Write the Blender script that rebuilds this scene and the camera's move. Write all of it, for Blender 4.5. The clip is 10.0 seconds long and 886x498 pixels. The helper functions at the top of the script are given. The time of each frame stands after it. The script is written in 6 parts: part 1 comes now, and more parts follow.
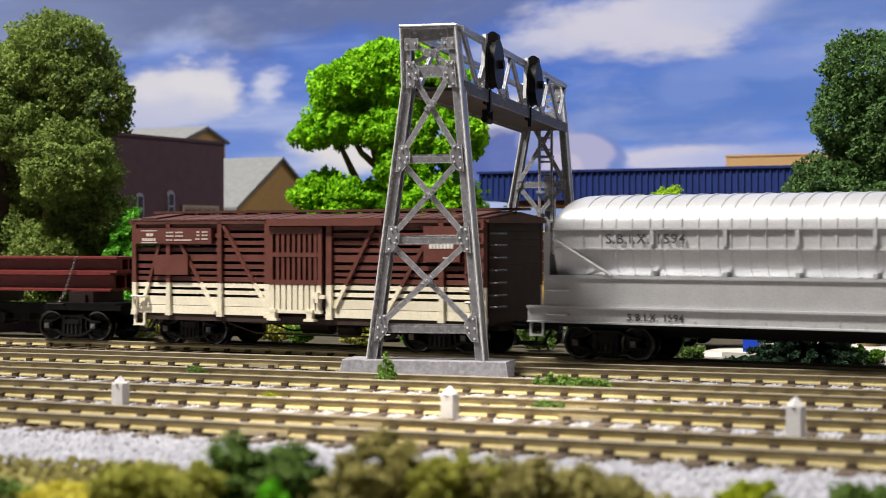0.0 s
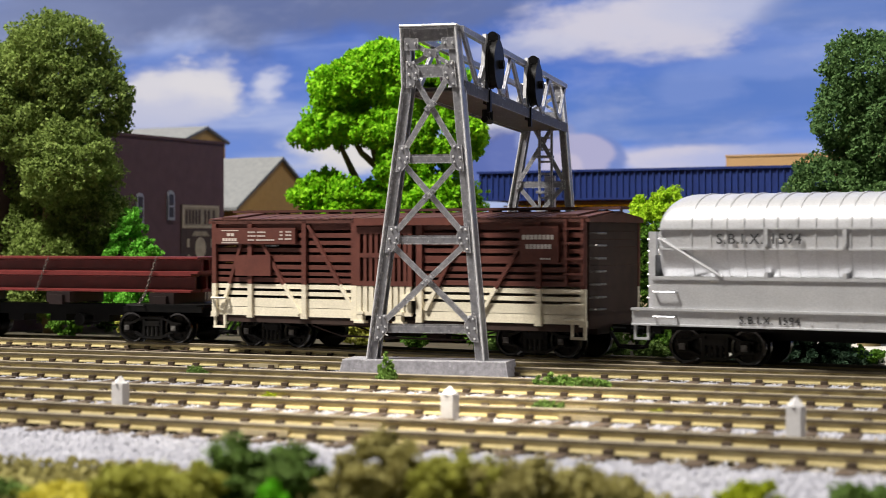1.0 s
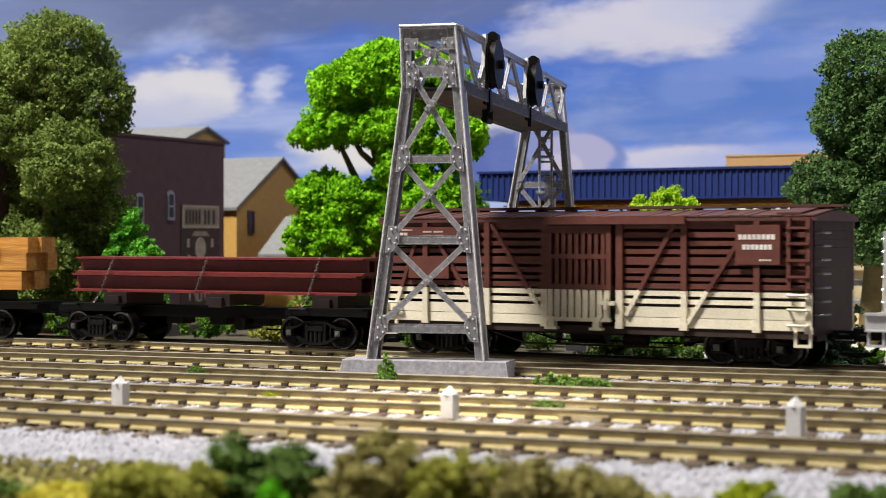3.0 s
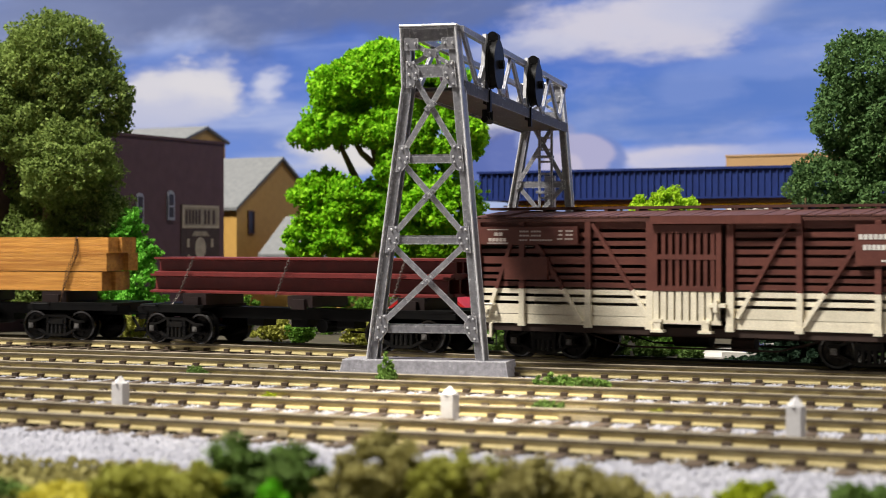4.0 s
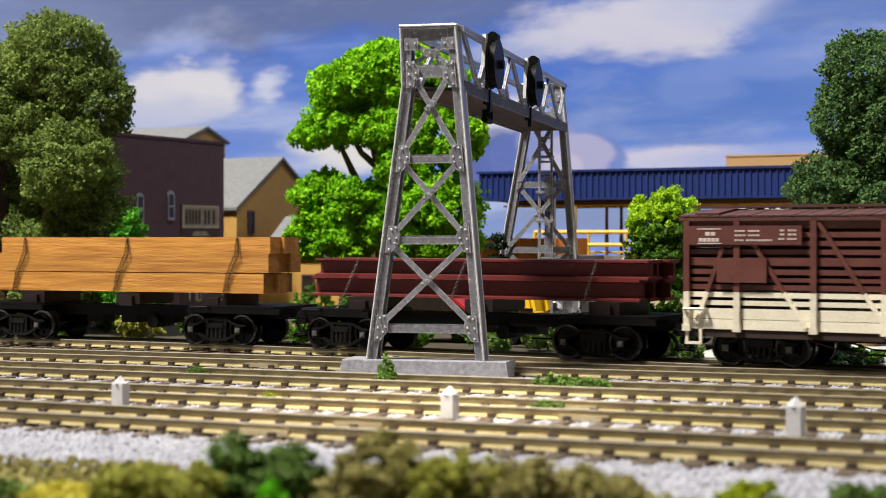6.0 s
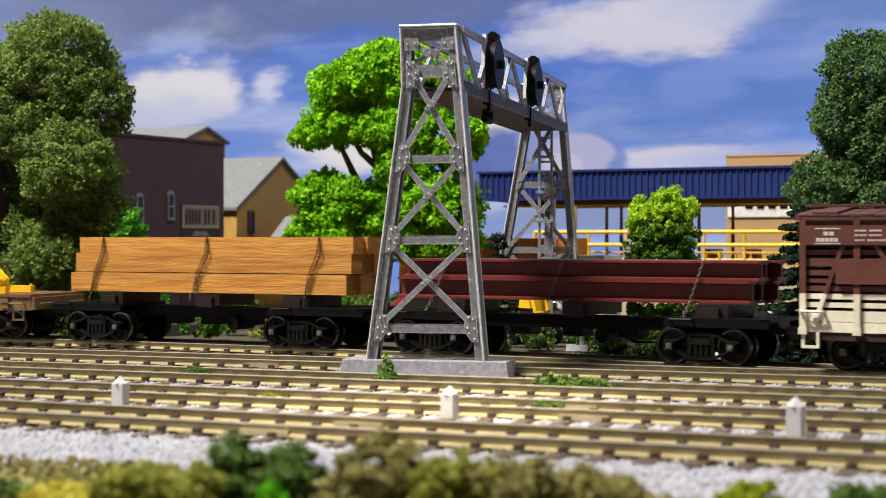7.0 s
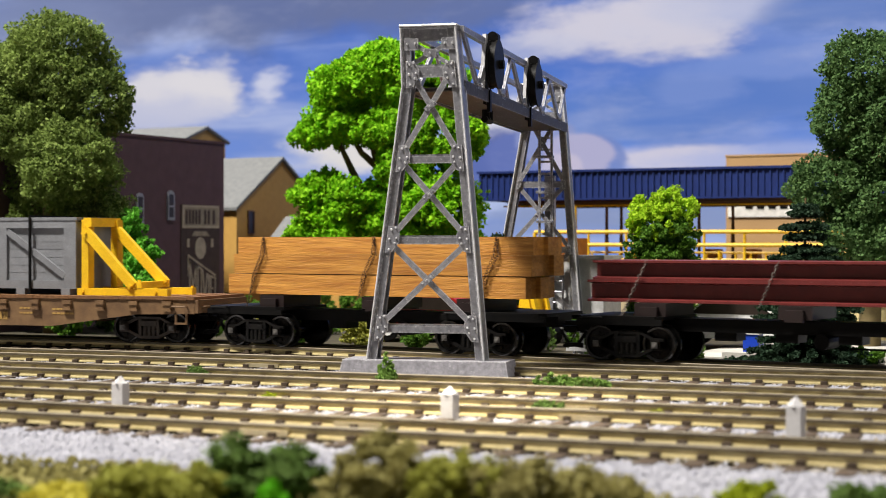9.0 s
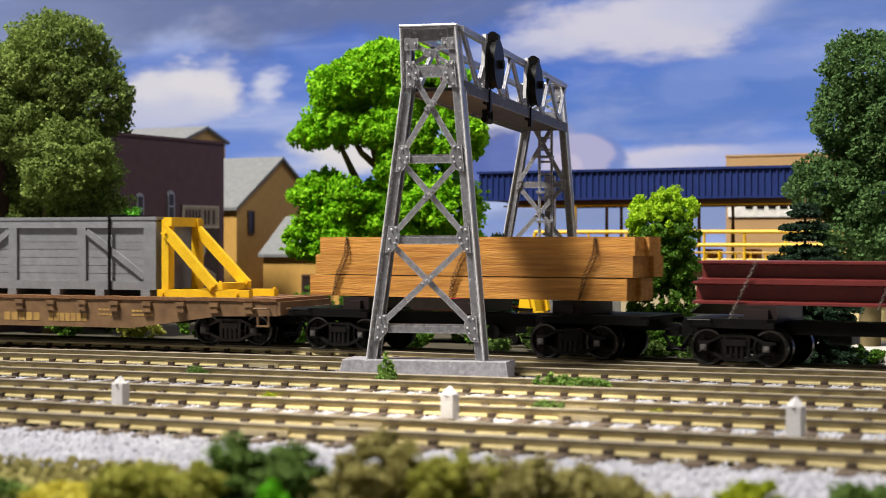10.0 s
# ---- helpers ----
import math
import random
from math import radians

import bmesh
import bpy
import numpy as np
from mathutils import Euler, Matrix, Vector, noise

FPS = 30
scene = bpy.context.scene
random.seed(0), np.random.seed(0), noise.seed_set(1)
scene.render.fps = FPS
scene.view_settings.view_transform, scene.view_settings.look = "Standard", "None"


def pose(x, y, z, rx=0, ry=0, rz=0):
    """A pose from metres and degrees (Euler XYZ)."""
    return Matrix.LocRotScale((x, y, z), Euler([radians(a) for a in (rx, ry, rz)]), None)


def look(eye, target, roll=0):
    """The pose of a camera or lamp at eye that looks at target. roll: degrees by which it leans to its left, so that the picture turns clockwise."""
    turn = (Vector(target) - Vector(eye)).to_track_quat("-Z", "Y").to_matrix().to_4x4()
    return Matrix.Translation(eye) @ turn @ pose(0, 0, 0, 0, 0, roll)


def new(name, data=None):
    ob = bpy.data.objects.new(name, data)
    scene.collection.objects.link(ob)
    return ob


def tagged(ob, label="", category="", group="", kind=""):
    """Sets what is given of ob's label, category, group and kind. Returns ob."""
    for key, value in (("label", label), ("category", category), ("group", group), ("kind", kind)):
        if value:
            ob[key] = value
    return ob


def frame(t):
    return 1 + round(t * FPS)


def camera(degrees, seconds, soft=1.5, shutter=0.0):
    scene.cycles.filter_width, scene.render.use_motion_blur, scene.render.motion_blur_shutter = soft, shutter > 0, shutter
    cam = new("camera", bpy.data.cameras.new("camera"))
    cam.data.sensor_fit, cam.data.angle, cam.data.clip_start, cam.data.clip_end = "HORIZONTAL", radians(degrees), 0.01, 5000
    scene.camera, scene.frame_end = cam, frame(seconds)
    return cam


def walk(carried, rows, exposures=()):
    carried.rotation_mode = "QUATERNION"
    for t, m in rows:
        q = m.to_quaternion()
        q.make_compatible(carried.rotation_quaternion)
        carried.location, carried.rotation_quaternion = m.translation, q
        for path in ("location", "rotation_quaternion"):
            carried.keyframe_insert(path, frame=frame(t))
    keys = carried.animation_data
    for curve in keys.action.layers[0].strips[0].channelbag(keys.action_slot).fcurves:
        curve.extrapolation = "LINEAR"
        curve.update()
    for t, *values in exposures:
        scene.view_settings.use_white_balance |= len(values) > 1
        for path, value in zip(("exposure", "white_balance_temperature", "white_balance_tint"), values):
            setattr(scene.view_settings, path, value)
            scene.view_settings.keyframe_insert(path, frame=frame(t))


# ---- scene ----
cam = camera(30.256, 10.0, soft=0.9, shutter=0.5)
EYE = (0.0, 0.0, 0.034)
AIM = (-0.46747 * 0.5, 0.88401 * 0.5, 0.034 - 0.5 * 0.00586)
walk(cam, [(0.0, look(EYE, AIM)), (10.0, look(EYE, AIM))], exposures=[(0.0, 0.0), (10.0, 0.0)])

cam.data.dof.use_dof = True
cam.data.dof.focus_distance = 0.465
cam.data.dof.aperture_fstop = 38.0

MM = 0.001          # the layout is a 1:87 model: all lengths below are millimetres

# ---- light: the room's ceiling lamps and a dim room around ----
world = bpy.data.worlds.new("room_air")
scene.world = world
world.use_nodes = True
world.node_tree.nodes["Background"].inputs[0].default_value = (0.80, 0.88, 1.0, 1)
world.node_tree.nodes["Background"].inputs[1].default_value = 0.30


def ceiling_lamp(name, x, y, z, tx, ty, tz, sx, sy, power, colour):
    data = bpy.data.lights.new(name, "AREA")
    data.shape, data.size, data.size_y = "RECTANGLE", sx * MM, sy * MM
    data.energy, data.color = power, colour
    ob = new(name, data)
    ob.matrix_world = look((x * MM, y * MM, z * MM), (tx * MM, ty * MM, tz * MM))
    return ob


ceiling_lamp("ceiling_lamp", -620, -60, 1150, -230, 430, 0, 170, 170, 43.5, (1.0, 0.95, 0.87))
ceiling_lamp("ceiling_lamp", 260, 420, 1500, -430, 720, 0, 500, 250, 9.0, (1.0, 0.96, 0.92))

pool = ceiling_lamp("spot_lamp", -120, 60, 800, -158, 290, 0, 40, 40, 0.065, (1.0, 0.88, 0.66))
pool.data.spread = radians(9)


# ---- materials ----
def mat(name, col, col2=None, rough=0.6, metal=0.0, scale=300.0, fine=2500.0, bump=0.15, spread=0.08, spec=0.4, stretch=(1, 1, 1)):
    m = bpy.data.materials.new(name)
    m.use_nodes = True
    nt = m.node_tree
    n, l = nt.nodes, nt.links
    bs = n["Principled BSDF"]
    co = n.new("ShaderNodeTexCoord")
    mp = n.new("ShaderNodeMapping")
    mp.inputs["Scale"].default_value = stretch
    l.new(co.outputs["Object"], mp.inputs[0])
    a = n.new("ShaderNodeTexNoise")
    a.inputs["Scale"].default_value, a.inputs["Detail"].default_value = scale, 4
    b = n.new("ShaderNodeTexNoise")
    b.inputs["Scale"].default_value, b.inputs["Detail"].default_value = fine, 3
    l.new(mp.outputs[0], a.inputs[0])
    l.new(mp.outputs[0], b.inputs[0])
    ramp = n.new("ShaderNodeMapRange")
    ramp.inputs[1].default_value, ramp.inputs[2].default_value = 0.3, 0.7
    l.new(a.outputs[0], ramp.inputs[0])
    mix = n.new("ShaderNodeMix")
    mix.data_type = "RGBA"
    c2 = col2 or tuple(c * 0.72 for c in col)
    mix.inputs[6].default_value, mix.inputs[7].default_value = (*col, 1), (*c2, 1)
    l.new(ramp.outputs[0], mix.inputs[0])
    info = n.new("ShaderNodeObjectInfo")
    r2 = n.new("ShaderNodeMapRange")
    r2.inputs[3].default_value, r2.inputs[4].default_value = 1 - spread, 1 + spread
    l.new(info.outputs["Random"], r2.inputs[0])
    f2 = n.new("ShaderNodeMapRange")
    f2.inputs[1].default_value, f2.inputs[2].default_value = 0.25, 0.75
    f2.inputs[3].default_value, f2.inputs[4].default_value = 0.88, 1.12
    l.new(b.outputs[0], f2.inputs[0])
    mul = n.new("ShaderNodeMath")
    mul.operation = "MULTIPLY"
    l.new(r2.outputs[0], mul.inputs[0])
    l.new(f2.outputs[0], mul.inputs[1])
    sc = n.new("ShaderNodeVectorMath")
    sc.operation = "SCALE"
    l.new(mix.outputs[2], sc.inputs[0])
    l.new(mul.outputs[0], sc.inputs[3])
    l.new(sc.outputs[0], bs.inputs["Base Color"])
    bs.inputs["Roughness"].default_value, bs.inputs["Metallic"].default_value = rough, metal
    bs.inputs["Specular IOR Level"].default_value = spec
    if bump:
        bp = n.new("ShaderNodeBump")
        bp.inputs["Strength"].default_value, bp.inputs["Distance"].default_value = bump, 0.0002
        l.new(b.outputs[0], bp.inputs["Height"])
        l.new(bp.outputs[0], bs.inputs["Normal"])
    return m




def worn_edges(m, colour, radius=0.0005):
    """Bright rubbed metal along a material's edges, broken up by grain, and fine pale flecks."""
    n, l = m.node_tree.nodes, m.node_tree.links
    bs = n["Principled BSDF"]
    geo, bev = n.new("ShaderNodeNewGeometry"), n.new("ShaderNodeBevel")
    bev.samples = 4
    bev.inputs["Radius"].default_value = radius
    dot = n.new("ShaderNodeVectorMath")
    dot.operation = "DOT_PRODUCT"
    l.new(geo.outputs["True Normal"], dot.inputs[0])
    l.new(bev.outputs[0], dot.inputs[1])
    edge = n.new("ShaderNodeMapRange")
    for i, v in enumerate((0.985, 0.86, 0.0, 1.0)):
        edge.inputs[i + 1].default_value = v
    l.new(dot.outputs["Value"], edge.inputs[0])
    co = n.new("ShaderNodeTexCoord")
    grain = n.new("ShaderNodeTexNoise")
    grain.inputs["Scale"].default_value, grain.inputs["Detail"].default_value = 1100, 3
    l.new(co.outputs["Object"], grain.inputs[0])
    patchy = n.new("ShaderNodeMapRange")
    for i, v in enumerate((0.38, 0.55, 0.1, 1.0)):
        patchy.inputs[i + 1].default_value = v
    l.new(grain.outputs[0], patchy.inputs[0])
    both = n.new("ShaderNodeMath")
    both.operation = "MULTIPLY"
    l.new(edge.outputs[0], both.inputs[0])
    l.new(patchy.outputs[0], both.inputs[1])
    fleck = n.new("ShaderNodeMapRange")
    for i, v in enumerate((0.64, 0.72, 0.0, 0.6)):
        fleck.inputs[i + 1].default_value = v
    l.new(grain.outputs[0], fleck.inputs[0])
    top = n.new("ShaderNodeMath")
    top.operation = "MAXIMUM"
    l.new(both.outputs[0], top.inputs[0])
    l.new(fleck.outputs[0], top.inputs[1])
    mix = n.new("ShaderNodeMix")
    mix.data_type = "RGBA"
    l.new(top.outputs[0], mix.inputs[0])
    l.new(bs.inputs["Base Color"].links[0].from_socket, mix.inputs[6])
    mix.inputs[7].default_value = (*colour, 1)
    l.new(mix.outputs[2], bs.inputs["Base Color"])
    return m


STEEL = worn_edges(mat("galvanised_paint", (0.33, 0.33, 0.36), (0.20, 0.20, 0.225), rough=0.33, metal=0.42, scale=700, fine=3000, bump=0.6), (0.78, 0.78, 0.82))
SILVER = mat("silver_paint", (0.56, 0.565, 0.59), (0.49, 0.495, 0.52), rough=0.36, metal=0.5, scale=120, bump=0.08)
BROWN = mat("boxcar_red_brown", (0.115, 0.036, 0.026), (0.085, 0.026, 0.020), rough=0.5, bump=0.15)
DBROWN = mat("roof_brown", (0.085, 0.030, 0.022), (0.055, 0.019, 0.015), rough=0.55)
CREAM = mat("cream_paint", (0.72, 0.665, 0.53), (0.64, 0.585, 0.455), rough=0.55, bump=0.12)
BLACK = mat("black_plastic", (0.004, 0.004, 0.0045), (0.007, 0.0065, 0.006), rough=0.45, spec=0.1)
WHITE = mat("white_print", (0.72, 0.70, 0.66), rough=0.6)
REDSTEEL = mat("red_oxide_beam", (0.165, 0.026, 0.024), (0.12, 0.019, 0.018), rough=0.42, bump=0.1)
TIMBER = mat("stained_timber", (0.58, 0.275, 0.052), (0.34, 0.130, 0.020), rough=0.5, scale=150, fine=800, bump=0.8, stretch=(0.35, 4, 7), spread=0.14)
YELLOW = mat("yellow_paint", (0.80, 0.50, 0.013), (0.70, 0.41, 0.010), rough=0.45)
GREY = mat("grey_crate_paint", (0.20, 0.205, 0.22), (0.16, 0.165, 0.18), rough=0.55)
DECK = mat("deck_wood", (0.22, 0.105, 0.04), (0.13, 0.06, 0.025), rough=0.6, scale=500)
GREYCHAIN = mat("dull_steel_chain", (0.24, 0.21, 0.19), (0.12, 0.10, 0.09), rough=0.45, metal=0.5)
CHAIN = mat("rusty_chain", (0.11, 0.055, 0.028), (0.045, 0.022, 0.012), rough=0.5, metal=0.4)
# Web yellow holds the lamp's glint, head brown the dark reflection, as colour.
RAIL = mat("lit_nickel_rail", (0.58, 0.49, 0.26), (0.44, 0.37, 0.19), rough=0.33, metal=0.35, scale=200)
TRUCKBLACK = mat("glossy_black_truck", (0.006, 0.006, 0.0065), (0.012, 0.011, 0.010), rough=0.24, spec=0.22)
RAILTOP = mat("dark_reflection_rail_head", (0.17, 0.14, 0.09), (0.11, 0.088, 0.056), rough=0.5, metal=0.2)
TIE = mat("brown_tie", (0.085, 0.058, 0.037), (0.05, 0.034, 0.022), rough=0.7)
BALLAST = mat("grey_ballast", (0.40, 0.40, 0.43), (0.26, 0.26, 0.29), rough=0.9, scale=700, fine=2500, bump=0.8)
EARTH = mat("earth_scatter", (0.060, 0.050, 0.030), (0.030, 0.026, 0.016), rough=0.95, scale=120, fine=1800, bump=0.9)
PURPLE = mat("plum_brick", (0.12, 0.066, 0.077), (0.095, 0.052, 0.062), rough=0.8, scale=200)
OCHRE = mat("ochre_siding", (0.50, 0.29, 0.07), (0.44, 0.25, 0.06), rough=0.7)
SHINGLE = mat("grey_shingle", (0.185, 0.19, 0.19), (0.14, 0.145, 0.15), rough=0.9, scale=400)
BLUE = mat("blue_ribbed_metal", (0.010, 0.026, 0.14), (0.008, 0.020, 0.11), rough=0.45)


# ---- building helpers: bmesh in millimetres ----
def box(bm, x0, x1, y0, y1, z0, z1):
    v = [bm.verts.new(p) for p in ((x0, y0, z0), (x1, y0, z0), (x1, y1, z0), (x0, y1, z0), (x0, y0, z1), (x1, y0, z1), (x1, y1, z1), (x0, y1, z1))]
    for f in ((0, 3, 2, 1), (4, 5, 6, 7), (0, 1, 5, 4), (1, 2, 6, 5), (2, 3, 7, 6), (3, 0, 4, 7)):
        bm.faces.new([v[i] for i in f])
    return v


def strut(bm, a, b, w, h, up=(0, 0, 1)):
    """A bar of section w by h from a to b."""
    a, b = Vector(a), Vector(b)
    d = (b - a).normalized()
    s = d.cross(Vector(up))
    if s.length < 1e-4:
        s = d.cross(Vector((0, 1, 0)))
    s.normalize()
    u = s.cross(d)
    v = [bm.verts.new(p + s * i * w / 2 + u * j * h / 2) for p in (a, b) for i, j in ((-1, -1), (1, -1), (1, 1), (-1, 1))]
    for f in ((0, 1, 2, 3), (7, 6, 5, 4), (0, 4, 5, 1), (1, 5, 6, 2), (2, 6, 7, 3), (3, 7, 4, 0)):
        bm.faces.new([v[i] for i in f])


def rod(bm, a, b, r, n=10, r2=None):
    """A round bar from a to b."""
    a, b = Vector(a), Vector(b)
    q = (b - a).to_track_quat("Z", "Y")
    r2 = r if r2 is None else r2
    ra = [bm.verts.new(a + q @ Vector((math.cos(2 * math.pi * i / n) * r, math.sin(2 * math.pi * i / n) * r, 0))) for i in range(n)]
    rb = [bm.verts.new(b + q @ Vector((math.cos(2 * math.pi * i / n) * r2, math.sin(2 * math.pi * i / n) * r2, 0))) for i in range(n)]
    for i in range(n):
        bm.faces.new((ra[i], ra[(i + 1) % n], rb[(i + 1) % n], rb[i]))
    bm.faces.new(ra[::-1])
    bm.faces.new(rb)


def prism(bm, pts, axis, a, b):
    """An outline swept along an axis ('x', 'y' or 'z') from a to b."""
    def at(p, k):
        return {"x": (k, p[0], p[1]), "y": (p[0], k, p[1]), "z": (p[0], p[1], k)}[axis]
    lo = [bm.verts.new(at(p, a)) for p in pts]
    hi = [bm.verts.new(at(p, b)) for p in pts]
    n = len(pts)
    for i in range(n):
        bm.faces.new((lo[i], lo[(i + 1) % n], hi[(i + 1) % n], hi[i]))
    bm.faces.new(lo[::-1])
    bm.faces.new(hi)


def mesh_of(name, bm, material, smooth=False, bevel=0.0):
    if bevel:
        sharp = [e for e in bm.edges if len(e.link_faces) == 2 and e.calc_face_angle(0) > 0.6]
        bmesh.ops.bevel(bm, geom=sharp, offset=bevel, segments=1, affect="EDGES", profile=0.5, clamp_overlap=True)
    bmesh.ops.recalc_face_normals(bm, faces=bm.faces)
    bmesh.ops.scale(bm, vec=(MM, MM, MM), verts=bm.verts)
    me = bpy.data.meshes.new(name)
    bm.to_mesh(me)
    bm.free()
    me.materials.append(material)
    if smooth:
        me.shade_smooth()
        me.set_sharp_from_angle(angle=radians(40))
    return me


def part(name, bm, material, parent=None, label="", smooth=False, bevel=0.0):
    ob = new(name, mesh_of(name, bm, material, smooth, bevel))
    ob.parent = parent
    if label:
        ob["label"] = label
    return ob


def piece(name, me, parent, x=0, y=0, z=0, rx=0, ry=0, rz=0):
    """One more object on a shared mesh."""
    ob = new(name, me)
    ob.parent = parent
    ob.matrix_basis = pose(x * MM, y * MM, z * MM, rx, ry, rz)
    return ob


def thing(name, label, category, x=0, y=0, z=0, rz=0, group="", kind=""):
    ob = new(name)
    ob.empty_display_size = 0.01
    ob.matrix_basis = pose(x * MM, y * MM, z * MM, 0, 0, rz)
    return tagged(ob, label, category, group, kind)


def B():
    return bmesh.new()


# ---- the train: each car's origin is its own left end on the track's centre line ----
TRACK_Y = 415.0
GO = [(0.0, 0.0), (2.5, 75.6), (5.0, 150.8), (7.5, 226.1), (10.0, 301.0)]
CARS = []       # (car, x at the start, its two truck centres)


def line_y(x):
    """Centre line of the train's track: straight on the right, a 625 mm radius curve on the left."""
    xc = max(x, -440.0)
    m = min((xc + 260.0) / 200.0, 0.0)
    return 415.0 - 0.05 * (xc + 220.0) - 32.0 * m * m + line_slope(x) * (x - xc)


def line_slope(x):
    m = min((max(x, -440.0) + 260.0) / 200.0, 0.0)
    return -0.05 - 0.32 * m


def car_pose(x, t1, t2):
    """A car whose left end is at x, both its trucks on the line."""
    ya, yb = line_y(x + t1), line_y(x + t2)
    a = math.atan2(yb - ya, t2 - t1)
    return pose((x + t1 - t1 * math.cos(a)) * MM, (ya - t1 * math.sin(a)) * MM, 0, 0, 0, math.degrees(a))


def stretch(car, k):
    """Lengthen a car's body; trucks keep their size."""
    done = set()
    for ob in list(car.children_recursive):
        if ob.parent is car:
            ob.location.x *= k
        rolling = ob.name.startswith("truck") and ob.parent is car or ob.parent is not car and ob.parent.name.startswith("truck")
        if ob.data and not rolling and ob.data.name not in done:
            done.add(ob.data.name)
            ob.data.transform(Matrix.Diagonal((k, 1, 1, 1)))
        if ob.parent is not car and not rolling:
            ob.location.x *= k

WHEELSETS = []  # (wheelset, x on its truck, height)


def travelled(t):
    return float(np.interp(t, [g[0] for g in GO], [g[1] for g in GO]))


def words(name, text, size, x, y, z, material, parent, thick=0.06, squeeze=1.0):
    """Upright lettering on a side that faces -y."""
    cu = bpy.data.curves.new(name, "FONT")
    cu.body, cu.size, cu.extrude, cu.resolution_u = text, size * MM, thick * MM, 3
    cu.offset, cu.space_character = 0.015 * MM, 1.14
    tmp = bpy.data.objects.new(name, cu)
    scene.collection.objects.link(tmp)
    bpy.context.view_layer.update()
    me = bpy.data.meshes.new_from_object(tmp)
    bpy.data.objects.remove(tmp)
    me.transform(Matrix.Diagonal((squeeze, 1, 1, 1)))
    me.materials.clear()
    me.materials.append(material)
    ob = new(name, me)
    ob.parent = parent
    ob.matrix_basis = pose(x * MM, y * MM, z * MM, 90)
    return ob


def bars(name, rows, y, material, parent, thick=0.08):
    """Plain bars where small print stands: (x0, x1, z, height, count)."""
    bm = B()
    for x0, x1, z, h, n in rows:
        w = (x1 - x0) / n
        for i in range(n):
            box(bm, x0 + i * w, x0 + (i + (0.8 if n > 1 else 1)) * w, y - thick, y, z - h / 2, z + h / 2)
    return part(name, bm, material, parent)


def sideframe(bm, y, s):
    """An open arch-bar side frame with two journal boxes and springs; y is its outer face, s its outward sign."""
    y0, y1 = sorted((y, y - s * 1.0))
    prism(bm, [(-10.2, 7.6), (-7.0, 7.8), (-3.6, 9.4), (3.6, 9.4), (7.0, 7.8), (10.2, 7.6), (10.2, 8.3), (7.2, 8.5), (3.8, 10.1), (-3.8, 10.1), (-7.2, 8.5), (-10.2, 8.3)], "y", y0, y1)
    prism(bm, [(-10.2, 5.3), (-7.2, 5.2), (-3.2, 3.3), (3.2, 3.3), (7.2, 5.2), (10.2, 5.3), (10.2, 6.0), (7.0, 5.9), (3.0, 4.1), (-3.0, 4.1), (-7.0, 5.9), (-10.2, 6.0)], "y", y0, y1)
    for x in (-3.1, 3.1):
        box(bm, x - 0.45, x + 0.45, y0, y1, 4.0, 9.5)
    for x in (-8.3, 8.3):
        box(bm, x - 1.25, x + 1.25, *sorted((y, y + s * 0.9)), 5.4, 8.0)
        box(bm, x - 0.95, x + 0.95, *sorted((y + s * 0.8, y + s * 1.3)), 5.8, 7.3)
        box(bm, x - 1.1, x + 1.1, *sorted((y + s * 0.7, y + s * 1.5)), 7.3, 7.7)
    for x in (-1.5, 0, 1.5):
        rod(bm, (x, y - s * 0.4, 4.1), (x, y - s * 0.4, 7.2), 0.6, 8)
    box(bm, -2.7, 2.7, *sorted((y + s * 0.3, y - s * 1.2)), 7.2, 8.8)


def wheelset_mesh():
    bm = B()
    rod(bm, (0, -11, 0), (0, 11, 0), 0.8, 10)
    rim = []
    for s in (-1, 1):
        y = s * 7.2
        rod(bm, (0, y, 0), (0, y + s * 0.9, 0), 5.35, 28)
        rod(bm, (0, y + s * 0.9, 0), (0, y + s * 2.2, 0), 4.75, 28)
        rod(bm, (0, y + s * 2.2, 0), (0, y + s * 3.4, 0), 1.5, 12)
        for k in range(5):
            a = 2 * math.pi * k / 5
            rod(bm, (math.cos(a) * 2.6, y + s * 2.1, math.sin(a) * 2.6), (math.cos(a) * 2.6, y + s * 2.6, math.sin(a) * 2.6), 0.6, 6)
        # bright rolled rim
        n = 28
        rings = [[bm.verts.new((r * math.cos(2 * math.pi * q / n), y + s * d, r * math.sin(2 * math.pi * q / n))) for q in range(n)] for r, d in ((4.75, 2.1), (4.75, 2.9), (4.45, 3.1), (3.9, 3.0), (3.8, 2.1))]
        for ra, rb in zip(rings, rings[1:]):
            for q in range(n):
                rim.append(bm.faces.new((ra[q], ra[(q + 1) % n], rb[(q + 1) % n], rb[q])))
    for f in rim:
        f.material_index = 1
    me = mesh_of("wheelset", bm, WHEEL, smooth=True)
    me.materials.append(RIM)
    return me


